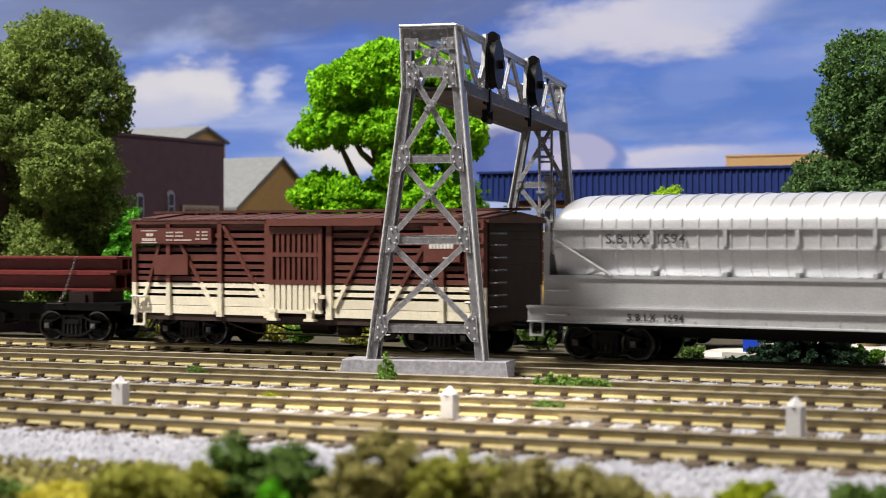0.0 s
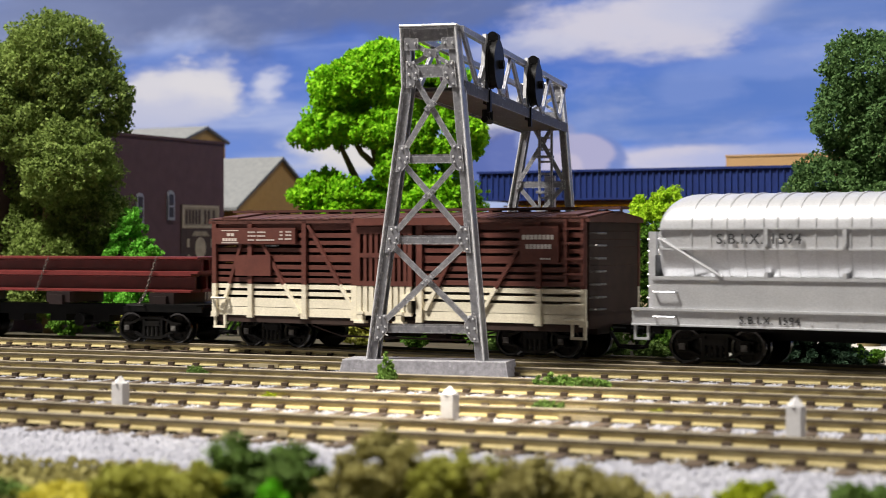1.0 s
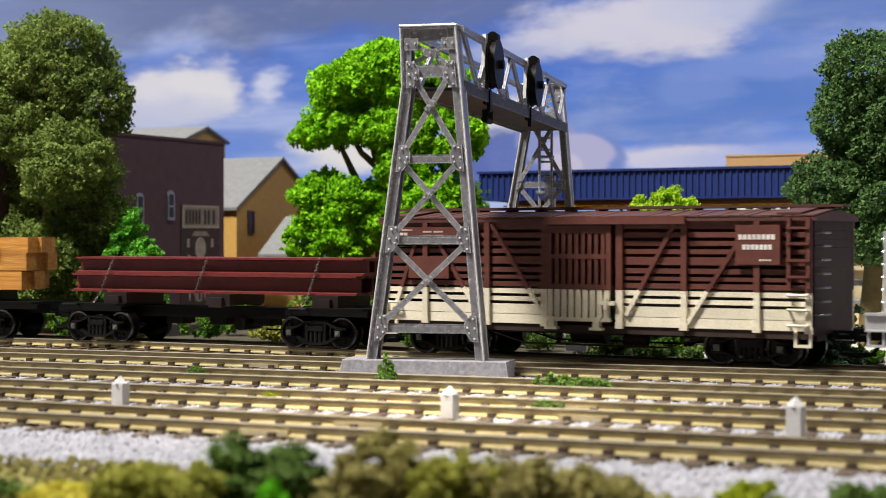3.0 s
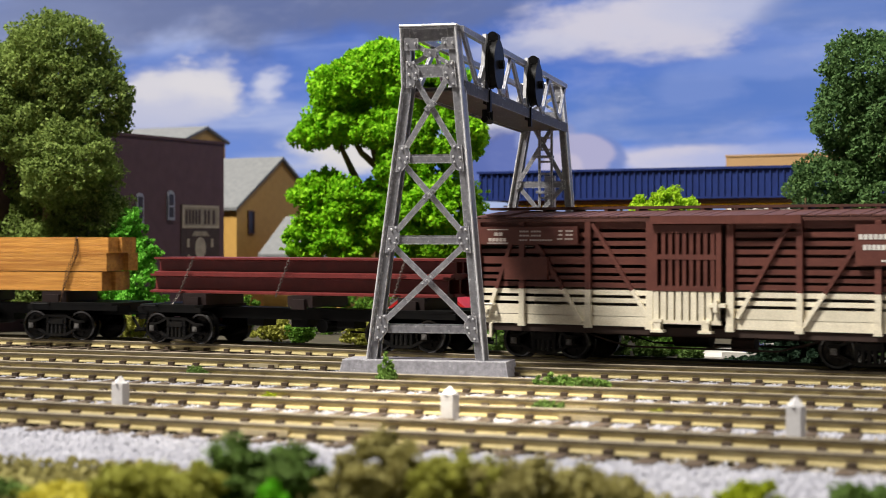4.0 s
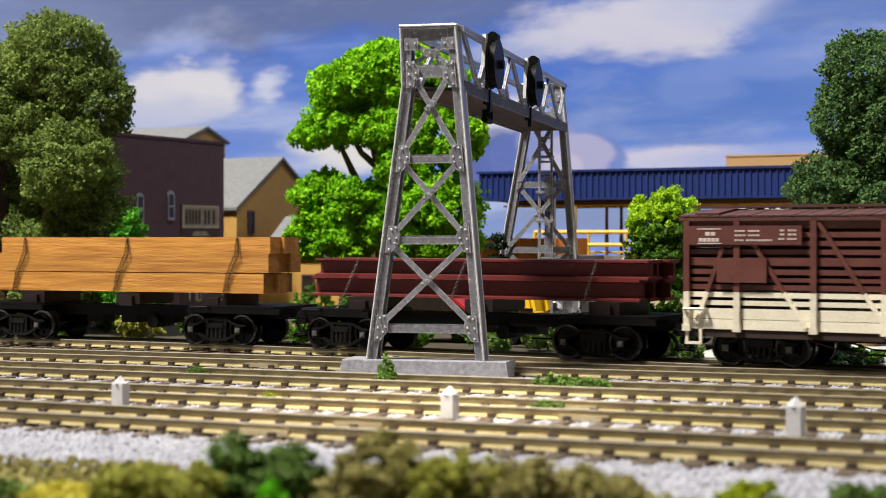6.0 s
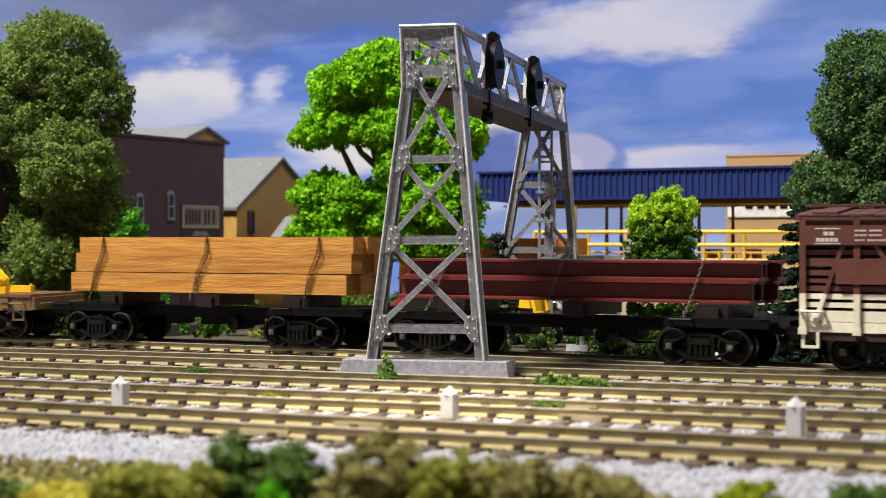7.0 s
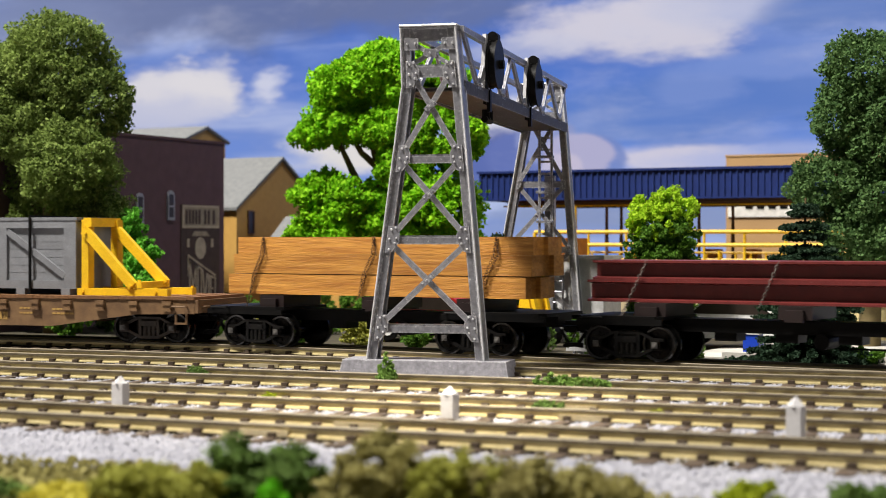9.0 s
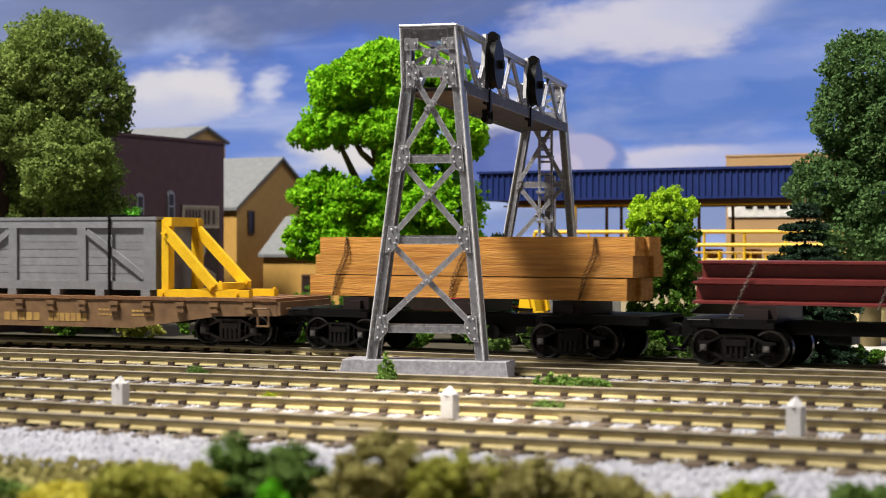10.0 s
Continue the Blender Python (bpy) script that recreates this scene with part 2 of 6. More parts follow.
def truck(parent, x, half=8.3, frame_mat=None):
    bm = B()
    sideframe(bm, -11.6, -1)
    sideframe(bm, 11.6, 1)
    box(bm, -2.4, 2.4, -11, 11, 6.6, 9.4)
    rod(bm, (0, 0, 9.4), (0, 0, 10.6), 3.2, 14)
    for bx in (-4.0, 4.0):
        strut(bm, (bx, -9, 4.6), (bx, 9, 4.6), 0.8, 1.2)
    ob = part("truck", bm, frame_mat or TRUCKBLACK, parent, smooth=False, bevel=0.15)
    ob.matrix_basis = pose(x * MM, 0, 0)
    for dx in (-half, half):
        for s in (-1, 1):
            bm = B()
            box(bm, dx - 0.75, dx + 0.75, *sorted((s * 12.8, s * 13.2)), 5.9, 7.5)
            box(bm, dx - 0.45, dx + 0.45, *sorted((s * 13.1, s * 13.5)), 6.2, 6.9)
            part("journal_lid", bm, LID, ob, "pale metal journal lid, its glint set in the colour", bevel=0.1)
        w = new("wheelset", WHEELS)
        w.parent = ob
        w.matrix_basis = pose(dx * MM, 0, 6.85 * MM)
        w["label"] = "blackened metal wheels on one axle"
        WHEELSETS.append((w, dx, 6.85))
    return ob


def coupler(parent, x, s, material):
    bm = B()
    box(bm, min(x, x + s * 5.5), max(x, x + s * 5.5), -1.0, 1.0, 9.0, 11.2)
    prism(bm, [(x + s * 5.2, -1.5), (x + s * 8.4, -1.9), (x + s * 8.8, -0.6), (x + s * 6.8, -0.1), (x + s * 8.2, 1.5), (x + s * 6.0, 2.0)], "z", 8.6, 11.8)
    rod(bm, (x + s * 4.4, -2.6, 10.4), (x + s * 4.4, -11, 10.9), 0.28, 6)
    rod(bm, (x + s * 6.2, 0, 8.7), (x + s * 7.4, -2.2, 4.4), 0.22, 6)
    prism(bm, [(x + s * 2.6, -3.4), (x + s * 3.4, -4.4), (x + s * 6.5, -4.9), (x + s * 7.6, -4.0), (x + s * 6.0, -3.6)], "z", 5.2, 6.1)
    rod(bm, (x + s * 0.8, -4.0, 9.4), (x + s * 3.4, -4.2, 5.6), 0.5, 8)
    rod(bm, (x + s * 3.4, -4.2, 5.6), (x + s * 7.6, -4.4, 5.2), 0.5, 8)
    return part("coupler", bm, material, parent)


def stirrup(bm, x0, x1, y, z0, z1, w=0.7):
    for x in (x0, x1):
        box(bm, x - w / 2, x + w / 2, y - w / 2, y + w / 2, z0, z1)
    box(bm, x0 - w / 2, x1 + w / 2, y - w / 2 - 0.15, y + w / 2, z0 - w / 2, z0 + w / 2)


def grab(bm, a, b, out, r=0.28):
    o = Vector(out)
    rod(bm, Vector(a), Vector(a) + o, r, 6)
    rod(bm, Vector(b), Vector(b) + o, r, 6)
    rod(bm, Vector(a) + o, Vector(b) + o, r, 6)


BUNK = mat("dark_bunk_plastic", (0.016, 0.0075, 0.007), (0.010, 0.005, 0.005), rough=0.5)
WHEEL = mat("blackened_wheel", (0.028, 0.027, 0.027), (0.014, 0.0135, 0.013), rough=0.24, metal=0.9)
RIM = mat("rolled_rim", (0.11, 0.108, 0.105), (0.035, 0.034, 0.033), rough=0.2, metal=0.95)
# Pale lid metal; the silver highlight is part of this colour.
LID = mat("pale_journal_metal", (0.22, 0.21, 0.20), (0.08, 0.075, 0.07), rough=0.4, metal=0.5, scale=900)
PRINT = mat("faded_white_print", (0.55, 0.48, 0.44), (0.42, 0.36, 0.33), rough=0.7)
INK = mat("dark_ink", (0.025, 0.025, 0.028), rough=0.7, bump=0)
OLDGOLD = mat("faded_yellow_print", (0.40, 0.25, 0.06), (0.27, 0.15, 0.045), rough=0.7)
WHEELS = wheelset_mesh()


def stock_car(x0):
    car = thing("stock_car", "brown and cream slatted model livestock car on black trucks", "train car", x0, TRACK_Y)
    L, F = 121.2, -16.5
    brown_rows = [(36.7, 38.8), (34.5, 35.8), (32.4, 33.6), (30.3, 31.5), (27.5, 29.5), (25.3, 26.6), (23.5, 24.5), (21.5, 22.8)]
    cream_rows = [(19.6, 20.9), (17.6, 18.8), (14.2, 16.8), (11.6, 14.05)]
    for rows, m in ((brown_rows, BROWN), (cream_rows, CREAM)):
        for z0, z1 in rows:
            for a, b, ya, yb in ((0.6, 50.4, F, F + 0.9), (70.6, L - 0.6, F, F + 0.9), (0.6, L - 0.6, -F - 0.9, -F)):
                bm = B()
                far = 0.62 if ya > 0 else 0.0
                box(bm, a, b, ya, yb, z0 - far, z1 + far * 0.6)
                part("slat", bm, m, car, bevel=0.12)
            # End boards take a darker brown that stands in for shade there.
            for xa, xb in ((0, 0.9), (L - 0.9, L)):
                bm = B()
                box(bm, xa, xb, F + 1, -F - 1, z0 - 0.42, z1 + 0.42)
                part("slat", bm, DARKBROWN, car, "end board, brown darkened for the unlit car end", bevel=0.12)
    for s, yo in ((-1, F), (1, -F)):
        for x in (0.9, 13.9, 33.0, 50.0, 71.2, 88.6, 107.4, L - 0.9):
            for z0, z1, m in ((20.95, 39.2, BROWN), (11.3, 20.9, CREAM)):
                bm = B()
                w = 0.75 if x not in (50.0, 71.2) else 0.9
                box(bm, x - w, x + w, min(yo, yo + s * 0.9), max(yo, yo + s * 0.9), z0, z1)
                if m is CREAM:
                    box(bm, x - 1.0, x + 1.0, min(yo, yo + s * 1.1), max(yo, yo + s * 1.1), 11.0, 12.6)
                part("post", bm, m, car, bevel=0.12)
        for xt, zt, xb, zb in ((10.6, 33.0, 3.4, 13.0), (15.2, 37.4, 31.2, 12.4), (34.1, 38.2, 49.8, 13.6), (86.0, 38.0, 73.0, 14.4), (105.0, 37.0, 89.3, 12.6)):
            k = (zt - 20.9) / (zt - zb)
            xm = xt + (xb - xt) * k
            for pa, pb, m in (((xt, zt), (xm, 20.9), BROWN), ((xm, 20.9), (xb, zb), CREAM)):
                bm = B()
                strut(bm, (pa[0], yo + s * 0.3, pa[1]), (pb[0], yo + s * 0.3, pb[1]), 1.0, 0.8, up=(0, s, 0))
                part("brace", bm, m, car)
    # sliding door with its bars, rail and latches
    for s, yo in ((-1, F), (1, -F)):
        y0, y1 = sorted((yo + s * 0.3, yo + s * 1.3))
        bm = B()
        box(bm, 51.0, 69.0, y0, y1, 35.6, 37.6)
        door = part("door", bm, BROWN, car, "slatted sliding door, brown above and cream below", bevel=0.1)
        for z0, z1 in ((28.9, 30.2), (20.95, 22.3)):
            bm = B()
            box(bm, 52.35, 67.75, y0, y1, z0, z1)
            part("door_rail_board", bm, BROWN, door, bevel=0.1)
        for x in (51.0, 67.8):
            bm = B()
            box(bm, x, x + 1.3, y0, y1, 20.95, 35.55)
            part("stile", bm, BROWN, door, bevel=0.1)
        for i in range(8):
            x = 53.4 + i * 1.85
            bm = B()
            box(bm, x, x + 1.0, y0 + 0.12, y1 - 0.12, 22.3, 35.6)
            part("door_bar", bm, BROWN, door, bevel=0.1)
        bm = B()
        box(bm, 51.0, 69.0, y0, y1, 12.6, 13.6)
        part("bottom_rail", bm, CREAM, door, "cream bottom rail", bevel=0.1)
        for i in range(9):
            x = 51.2 + i * 2.0
            bm = B()
            box(bm, x, x + 1.45, y0 + 0.12, y1 - 0.12, 13.6, 20.9)
            part("door_bar", bm, CREAM, door, "cream lower door bar", bevel=0.1)
        bm = B()
        box(bm, 50.8, 89.4, *sorted((yo, yo + s * 2.2)), 38.7, 39.2)
        box(bm, 50.8, 89.4, *sorted((yo + s * 1.7, yo + s * 2.3)), 37.9, 39.9)
        part("door_rail", bm, BROWN, car, bevel=0.15)
        for x in (52.5, 65.2):
            bm = B()
            box(bm, x - 0.9, x + 0.9, *sorted((yo, yo + s * 1.9)), 10.8, 13.4)
            box(bm, x - 1.7, x + 1.7, *sorted((yo, yo + s * 2.2)), 10.4, 11.1)
            box(bm, x - 1.3, x + 1.3, *sorted((yo, yo + s * 2.0)), 13.0, 13.8)
            part("door_guide", bm, CREAM, car, bevel=0.1)
        bm = B()
        box(bm, 66.0, 70.4, *sorted((yo, yo + s * 1.9)), 17.0, 18.0)
        box(bm, 67.4, 68.4, *sorted((yo, yo + s * 2.2)), 15.8, 18.8)
        part("latch", bm, CREAM, car, bevel=0.1)
    # boards for lettering
    for nm, xa, xb, za, zb in (("number_board", 1.6, 30.3, 32.7, 37.4), ("route_board", 9.0, 21.6, 23.3, 29.3), ("name_board", 102.2, 113.4, 27.8, 37.6)):
        bm = B()
        box(bm, xa, xb, F - 1.3, F, za, zb)
        part(nm, bm, BROWN, car, bevel=0.15)
    Y = F - 1.31
    bars("number_print", [(4.0, 10.2, 36.6, 0.28, 1), (4.4, 9.8, 33.9, 0.9, 5), (4.0, 10.2, 33.0, 0.28, 1), (6.1, 8.9, 35.4, 0.9, 2)], Y, PRINT, car)
    bars("small_print", [(13.6, 16.4, 36.1, 0.45, 3), (17.0, 20.0, 36.1, 0.45, 4), (13.6, 16.6, 35.0, 0.45, 3), (17.0, 20.0, 35.0, 0.45, 4), (13.6, 16.0, 33.8, 0.45, 3), (16.6, 23.2, 33.8, 0.45, 9),
                         (25.0, 26.0, 36.2, 0.5, 1), (27.0, 29.2, 36.2, 0.5, 3), (25.0, 26.0, 35.2, 0.5, 1), (27.0, 29.2, 35.2, 0.5, 2), (24.6, 26.2, 34.1, 0.5, 2), (26.8, 29.2, 34.1, 0.5, 3)], Y, PRINT, car)
    bars("name_print", [(103.0, 112.4, 34.6, 1.25, 8), (104.0, 111.6, 32.1, 1.25, 7), (108.3, 111.4, 28.9, 0.45, 4)], Y, WHITE, car)
    # ladder, grab irons and steps
    for s, yo in ((-1, F), (1, -F)):
        bm = B()
        for x in (115.6, 120.4):
            box(bm, x - 0.45, x + 0.45, *sorted((yo + s * 0.6, yo + s * 1.6)), 22, 39.4)
        for z in (36.8, 33.0, 28.9, 24.9):
            box(bm, 115.2, 120.8, *sorted((yo + s * 1.2, yo + s * 2.0)), z - 0.3, z + 0.3)
        part("ladder", bm, BROWN, car)
        for xa, xb, z in ((115.4, 120.2, 20.4), (115.4, 120.2, 16.8), (115.4, 120.2, 13.0), (0.6, 5.8, 16.6)):
            bm = B()
            grab(bm, (xa, yo, z), (xb, yo, z), (0, s * 1.7, 0), 0.4)
            part("grab_iron", bm, CREAM, car)
        for xa in (0.9, 117.0):
            bm = B()
            stirrup(bm, xa, xa + 3.6, yo + 0.2 * s, 8.0, 11.6)
            part("step", bm, CREAM, car)
    bm = B()
    for z in (35.6, 32.4, 29.0, 25.6, 22.2, 18.8, 15.6):
        grab(bm, (L, -15.2, z), (L, -9.6, z), (2.0, 0, 0), 0.3)
    part("end_ladder", bm, LID, car, "worn metal end rungs")
    # roof, running board, floor, sills
    bm = B()
    prism(bm, [(-17.4, 38.6), (-17.4, 39.5), (0, 41.4), (17.4, 39.5), (17.4, 38.6)], "x", -1.0, L + 1.0)
    roof = part("roof", bm, DBROWN, car)
    n = 46
    w = (L + 1.8) / n
    for s in (-1, 1):
        bm = B()
        prism(bm, [(s * 17.5, 39.55), (s * 2.0, 41.2), (s * 2.0, 41.55), (s * 17.5, 39.9)], "x", 0, w - 0.25)
        board = mesh_of("roof_board", bm, DBROWN)
        for i in range(n):
            piece("roof_board", board, roof, -0.9 + i * w, 0, random.uniform(0, 0.16))
    for y in (-2.1, 0, 2.1):
        bm = B()
        box(bm, -3.2, L + 3.2, y - 0.95, y + 0.95, 42.1, 42.8)
        part("running_board", bm, DBROWN, roof, bevel=0.1)
    for x in range(4, 120, 9):
        bm = B()
        box(bm, x, x + 1, -3, 3, 41.2, 42.1)
        part("saddle", bm, DBROWN, roof)
    for s in (-1, 1):
        for x in (3, L - 9):
            bm = B()
            prism(bm, [(s * 3.2, 41.55), (s * 16.5, 40.15), (s * 16.5, 40.6), (s * 3.2, 42.0)], "x", x, x + 6)
            part("end_walk", bm, DBROWN, roof, bevel=0.08)
    bm = B()
    box(bm, 0.3, L - 0.3, F + 1, -F - 1, 10.4, 11.6)
    box(bm, 0.5, L - 0.5, F + 0.4, F + 1.4, 9.6, 11.5)
    box(bm, 0.5, L - 0.5, -F - 1.4, -F - 0.4, 9.6, 11.5)
    box(bm, 3, L - 3, -4, 4, 8.4, 10.4)
    part("underframe", bm, DARKBROWN, car)
    for s in (-1, 1):
        bm = B()
        prism(bm, [(28, 9.6), (40, 6.2), (81, 6.2), (93, 9.6), (93, 9.1), (80.5, 5.7), (40.5, 5.7), (28, 9.1)], "y", s * 9 - 0.3, s * 9 + 0.3)
        part("truss_rod", bm, DARKBROWN, car)
    for name, a, b, y, z, r in (("air_tank", 48, 58, 5, 8, 2.6), ("brake_cylinder", 68, 74, -6, 7.4, 2.0)):
        bm = B()
        rod(bm, (a, y, z), (b, y, z), r, 14)
        part(name, bm, DARKBROWN, car)
    for x in (17.5, L - 17.5):
        truck(car, x)
    coupler(car, 0, -1, BLACK)
    coupler(car, L, 1, BLACK)
    stretch(car, 1.022)
    CARS.append((car, x0, 17.9, 106.0))


def tank_section(k, n=20):
    """Round-bellied body section with a half-round roof, k from 0 (end) to 1 (full)."""
    w, top = 16.2 - 0.9 * (1 - k), 36.8 + 9.0 * math.sqrt(max(k, 0.02))
    belly = [(w - 2.6, 24.0), (w - 1.5, 26.2), (w - 0.7, 28.6), (w - 0.15, 31.6), (w, 34.0), (w, 36.8)]
    pts = [(-a, z) for a, z in belly]
    for i in range(1, n):
        a = math.pi * i / n
        pts.append((-w * math.cos(a), 36.8 + (top - 36.8) * math.sin(a) ** 0.85))
    return pts + belly[::-1]


def silver_car(x0):
    car = thing("tank_hopper_car", "silver ribbed round-roofed model freight car on black trucks", "train car", x0, TRACK_Y)
    L = 140.0
    xs = [(4.6, 0.0), (4.7, 0.3), (5.1, 0.55), (5.9, 0.75), (7.0, 0.89), (8.4, 0.97), (10.0, 1.0)]
    xs = xs + [(L - x, k) for x, k in xs[::-1]]
    bm = B()
    rings = [[bm.verts.new((x, p[0], p[1])) for p in tank_section(k)] for x, k in xs]
    for ra, rb in zip(rings, rings[1:]):
        for i in range(len(ra) - 1):
            bm.faces.new((ra[i], ra[i + 1], rb[i + 1], rb[i]))
        bm.faces.new((ra[-1], ra[0], rb[0], rb[-1]))
    bm.faces.new(rings[0])
    bm.faces.new(rings[-1][::-1])
    body = part("body", bm, SILVER, car, smooth=True)
    # raised bands over the roof and down the sides
    full = tank_section(1.0)
    for x in (13.4, 18.6, 22.7, 27.2, 32.2, 35.8, 41.0, 45.5, 50.6, 54.2, 58.9, 63.3, 68.3, 72.2, 76.8, 81.0, 85.6, 90.4, 94.5, 99, 103.5, 108, 112.6, 117, 121.8, 126.4):
        bm = B()
        out = [(p[0] * 1.014, 24 + (p[1] - 24) * 1.010) for p in full]
        va = [[bm.verts.new((xx, p[0], p[1])) for p in ring] for xx in (x - 0.32, x + 0.32) for ring in (out, full)]
        for i in range(len(full) - 1):
            for a, b in ((0, 2), (0, 1), (2, 3)):
                bm.faces.new((va[a][i], va[a][i + 1], va[b][i + 1], va[b][i]))
        part("rib", bm, SILVER, body, smooth=True)
    for s in (-1, 1):
        for z, h, o in ((36.7, 0.5, 0.8), (31.6, 0.45, 0.75), (24.2, 0.8, 0.6)):
            bm = B()
            box(bm, 4.8 if z > 30 else 3.0, L - (4.8 if z > 30 else 3.0), *sorted((s * 13.4, s * (16.2 + o))), z - h / 2, z + h / 2)
            part("side_strip", bm, SILVER, car, bevel=0.1)
        for x in (33.3, 53.0, 71.6, 90.6, 110, 128):
            bm = B()
            box(bm, x - 0.45, x + 0.45, *sorted((s * 13.6, s * 16.8)), 24.4, 25.8)
            box(bm, x - 0.5, x + 0.5, *sorted((s * 15.9, s * 17.0)), 31.6, 36.6)
            rod(bm, (x, s * 16.6, 32.6), (x, s * 17.6, 32.6), 0.45, 8)
            part("bracket", bm, SILVER, car, bevel=0.1)
        bm = B()
        box(bm, 3.0, L - 3.0, *sorted((s * 14.6, s * 16.3)), 16.2, 24.0)
        part("side_sheet", bm, SILVER, car, bevel=0.15)
        bm = B()
        prism(bm, [(s * 15.2, 12.0), (s * 17.0, 12.0), (s * 17.0, 12.4), (s * 16.5, 12.5), (s * 16.5, 15.8), (s * 17.3, 15.9), (s * 17.3, 16.5), (s * 15.2, 16.5)], "x", -2.6, L + 2.6)
        part("side_sill", bm, SILVER, car, bevel=0.12)
        bm = B()
        for x in [20 + 6.2 * i for i in range(17)]:
            rod(bm, (x, s * 16.4, 13.4), (x, s * 16.85, 13.4), 0.22, 6)
            rod(bm, (x, s * 16.4, 14.8), (x, s * 16.85, 14.8), 0.22, 6)
        part("rivets", bm, SILVER, car)
        for z in (14.3, 20.6):
            bm = B()
            grab(bm, (3.8, s * 16.3, z), (9.6, s * 16.3, z), (0, s * 1.4, 0), 0.3)
            part("grab_iron", bm, SILVER, car)
        for xa in (-1.9, L - 1.7):
            bm = B()
            stirrup(bm, xa, xa + 3.6, s * 15.9, 8.6, 12.2, 0.6)
            part("step", bm, SILVER, car)
        bm = B()
        rod(bm, (5.0, s * 16.6, 34.2), (22.0, s * 17.0, 24.6), 0.4, 8)
        part("brace_rod", bm, SILVER, car)
    for xe, d in ((3.2, -1), (L - 3.2, 1)):
        bm = B()
        box(bm, *sorted((xe, xe + d * 1.4)), -15.2, 15.2, 16.2, 30.0)
        box(bm, *sorted((xe, xe + d * 5.6)), -16.4, 16.4, 12.2, 16.2)
        for y in (-14, -8, 8, 14):
            box(bm, *sorted((xe, xe + d * 2.0)), y - 0.6, y + 0.6, 16.2, 36)
        for z in (19, 22, 25, 28, 31, 34):
            grab(bm, (xe + d, -14, z), (xe + d, -8, z), (d * 1.4, 0, 0), 0.3)
        part("end_frame", bm, SILVER, car, bevel=0.1)
    words("reporting_mark", "S.B.I.X. 1594", 3.7, 20.4, -17.0, 32.9, INK, car)
    words("reporting_mark", "S.B.I.X. 1594", 2.6, 26.4, -16.75, 13.1, INK, car)
    bm = B()
    box(bm, 1, L - 1, -15, 15, 11.0, 12.2)
    box(bm, 3, L - 3, -4, 4, 8.4, 11.0)
    part("underframe", bm, BLACK, car)
    for x in (18.0, L - 18.0):
        truck(car, x)
    coupler(car, -1.0, -1, BLACK)
    coupler(car, L + 1, 1, BLACK)
    CARS.append((car, x0, 18.0, L - 18.0))


def skeleton_flat(name, label, x0, L, t1, t2, bunks):
    """A short black skeleton car with bolsters for a load."""
    car = thing(name, label, "train car", x0, TRACK_Y)
    bm = B()
    box(bm, 0, L, -4.2, 4.2, 10.0, 13.4)
    for x in (t1 + 24, (t1 + t2) / 2, t2 - 24):
        box(bm, x - 3, x + 3, -3.4, 3.4, 7.8, 10.2)
    part("centre_sill", bm, BLACK, car, bevel=0.2)
    for xa, xb in ((0, t1 + 10), (t2 - 10, L)):
        bm = B()
        prism(bm, [(xa, -11), (xa + 2, -12.4), (xb - 2, -12.4), (xb, -11), (xb, 11), (xb - 2, 12.4), (xa + 2, 12.4), (xa, 11)], "z", 13.0, 14.0)
        box(bm, xa, xb, -12.4, -11.6, 11.6, 13.2)
        box(bm, xa, xb, 11.6, 12.4, 11.6, 13.2)
        part("end_deck", bm, BLACK, car, bevel=0.15)
        bm = B()
        grab(bm, (xa + 2, -12.0, 13.6), (xa + 8, -12.0, 13.6), (0, -1.4, 0), 0.3)
        part("grab_iron", bm, BLACK, car)
    for x in bunks:
        bm = B()
        box(bm, x - 4.4, x + 4.4, -9.6, 9.6, 14.0, 17.4)
        for s in (-1, 1):
            box(bm, x - 2.4, x + 2.4, *sorted((s * 9.6, s * 11)), 13.4, 16.4)
        part("bunk", bm, BUNK, car, bevel=0.2)
    bm = B()
    rod(bm, (L / 2 + 8, 4, 8.4), (L / 2 + 8, -6, 8.4), 2.0, 14)
    rod(bm, (L / 2 + 14, 0, 6.6), (t2 - 10, 0, 6.6), 0.3, 6)
    part("brake_cylinder", bm, BLACK, car)
    for x in (t1, t2):
        truck(car, x)
    coupler(car, 0, -1, BLACK)
    coupler(car, L, 1, BLACK)
    CARS.append((car, x0, t1, t2))
    return car


def chain_points(points, step=1.05):
    out = []
    for a, b in zip(points, points[1:]):
        a, b = Vector(a), Vector(b)
        n = max(1, int((b - a).length / step))
        out += [(a + (b - a) * i / n, (b - a).normalized()) for i in range(n)]
    return out


def chain(parent, points, name="chain", size=1.0, material=None):
    """A chain of oval links along a line."""
    bm = B()
    for k, (p, d) in enumerate(chain_points(points, 1.05 * size)):
        q = d.to_track_quat("X", "Z") @ Euler((math.pi / 2 * (k % 2) + 0.4, 0, 0)).to_quaternion()
        ring = [Vector((0.82 * size * math.cos(a), 0.42 * size * math.sin(a), 0)) for a in [2 * math.pi * i / 8 for i in range(8)]]
        loops = []
        for i in range(8):
            c = p + q @ ring[i]
            o = (q @ ring[i]).normalized()
            u = q @ Vector((0, 0, 1))
            loops.append([bm.verts.new(c + (o * math.cos(b) + u * math.sin(b)) * 0.15 * size) for b in (0, 2.09, 4.19)])
        for i in range(8):
            la, lb = loops[i], loops[(i + 1) % 8]
            for j in range(3):
                bm.faces.new((la[j], la[(j + 1) % 3], lb[(j + 1) % 3], lb[j]))
    ob = part(name, bm, material or CHAIN, parent)
    return ob


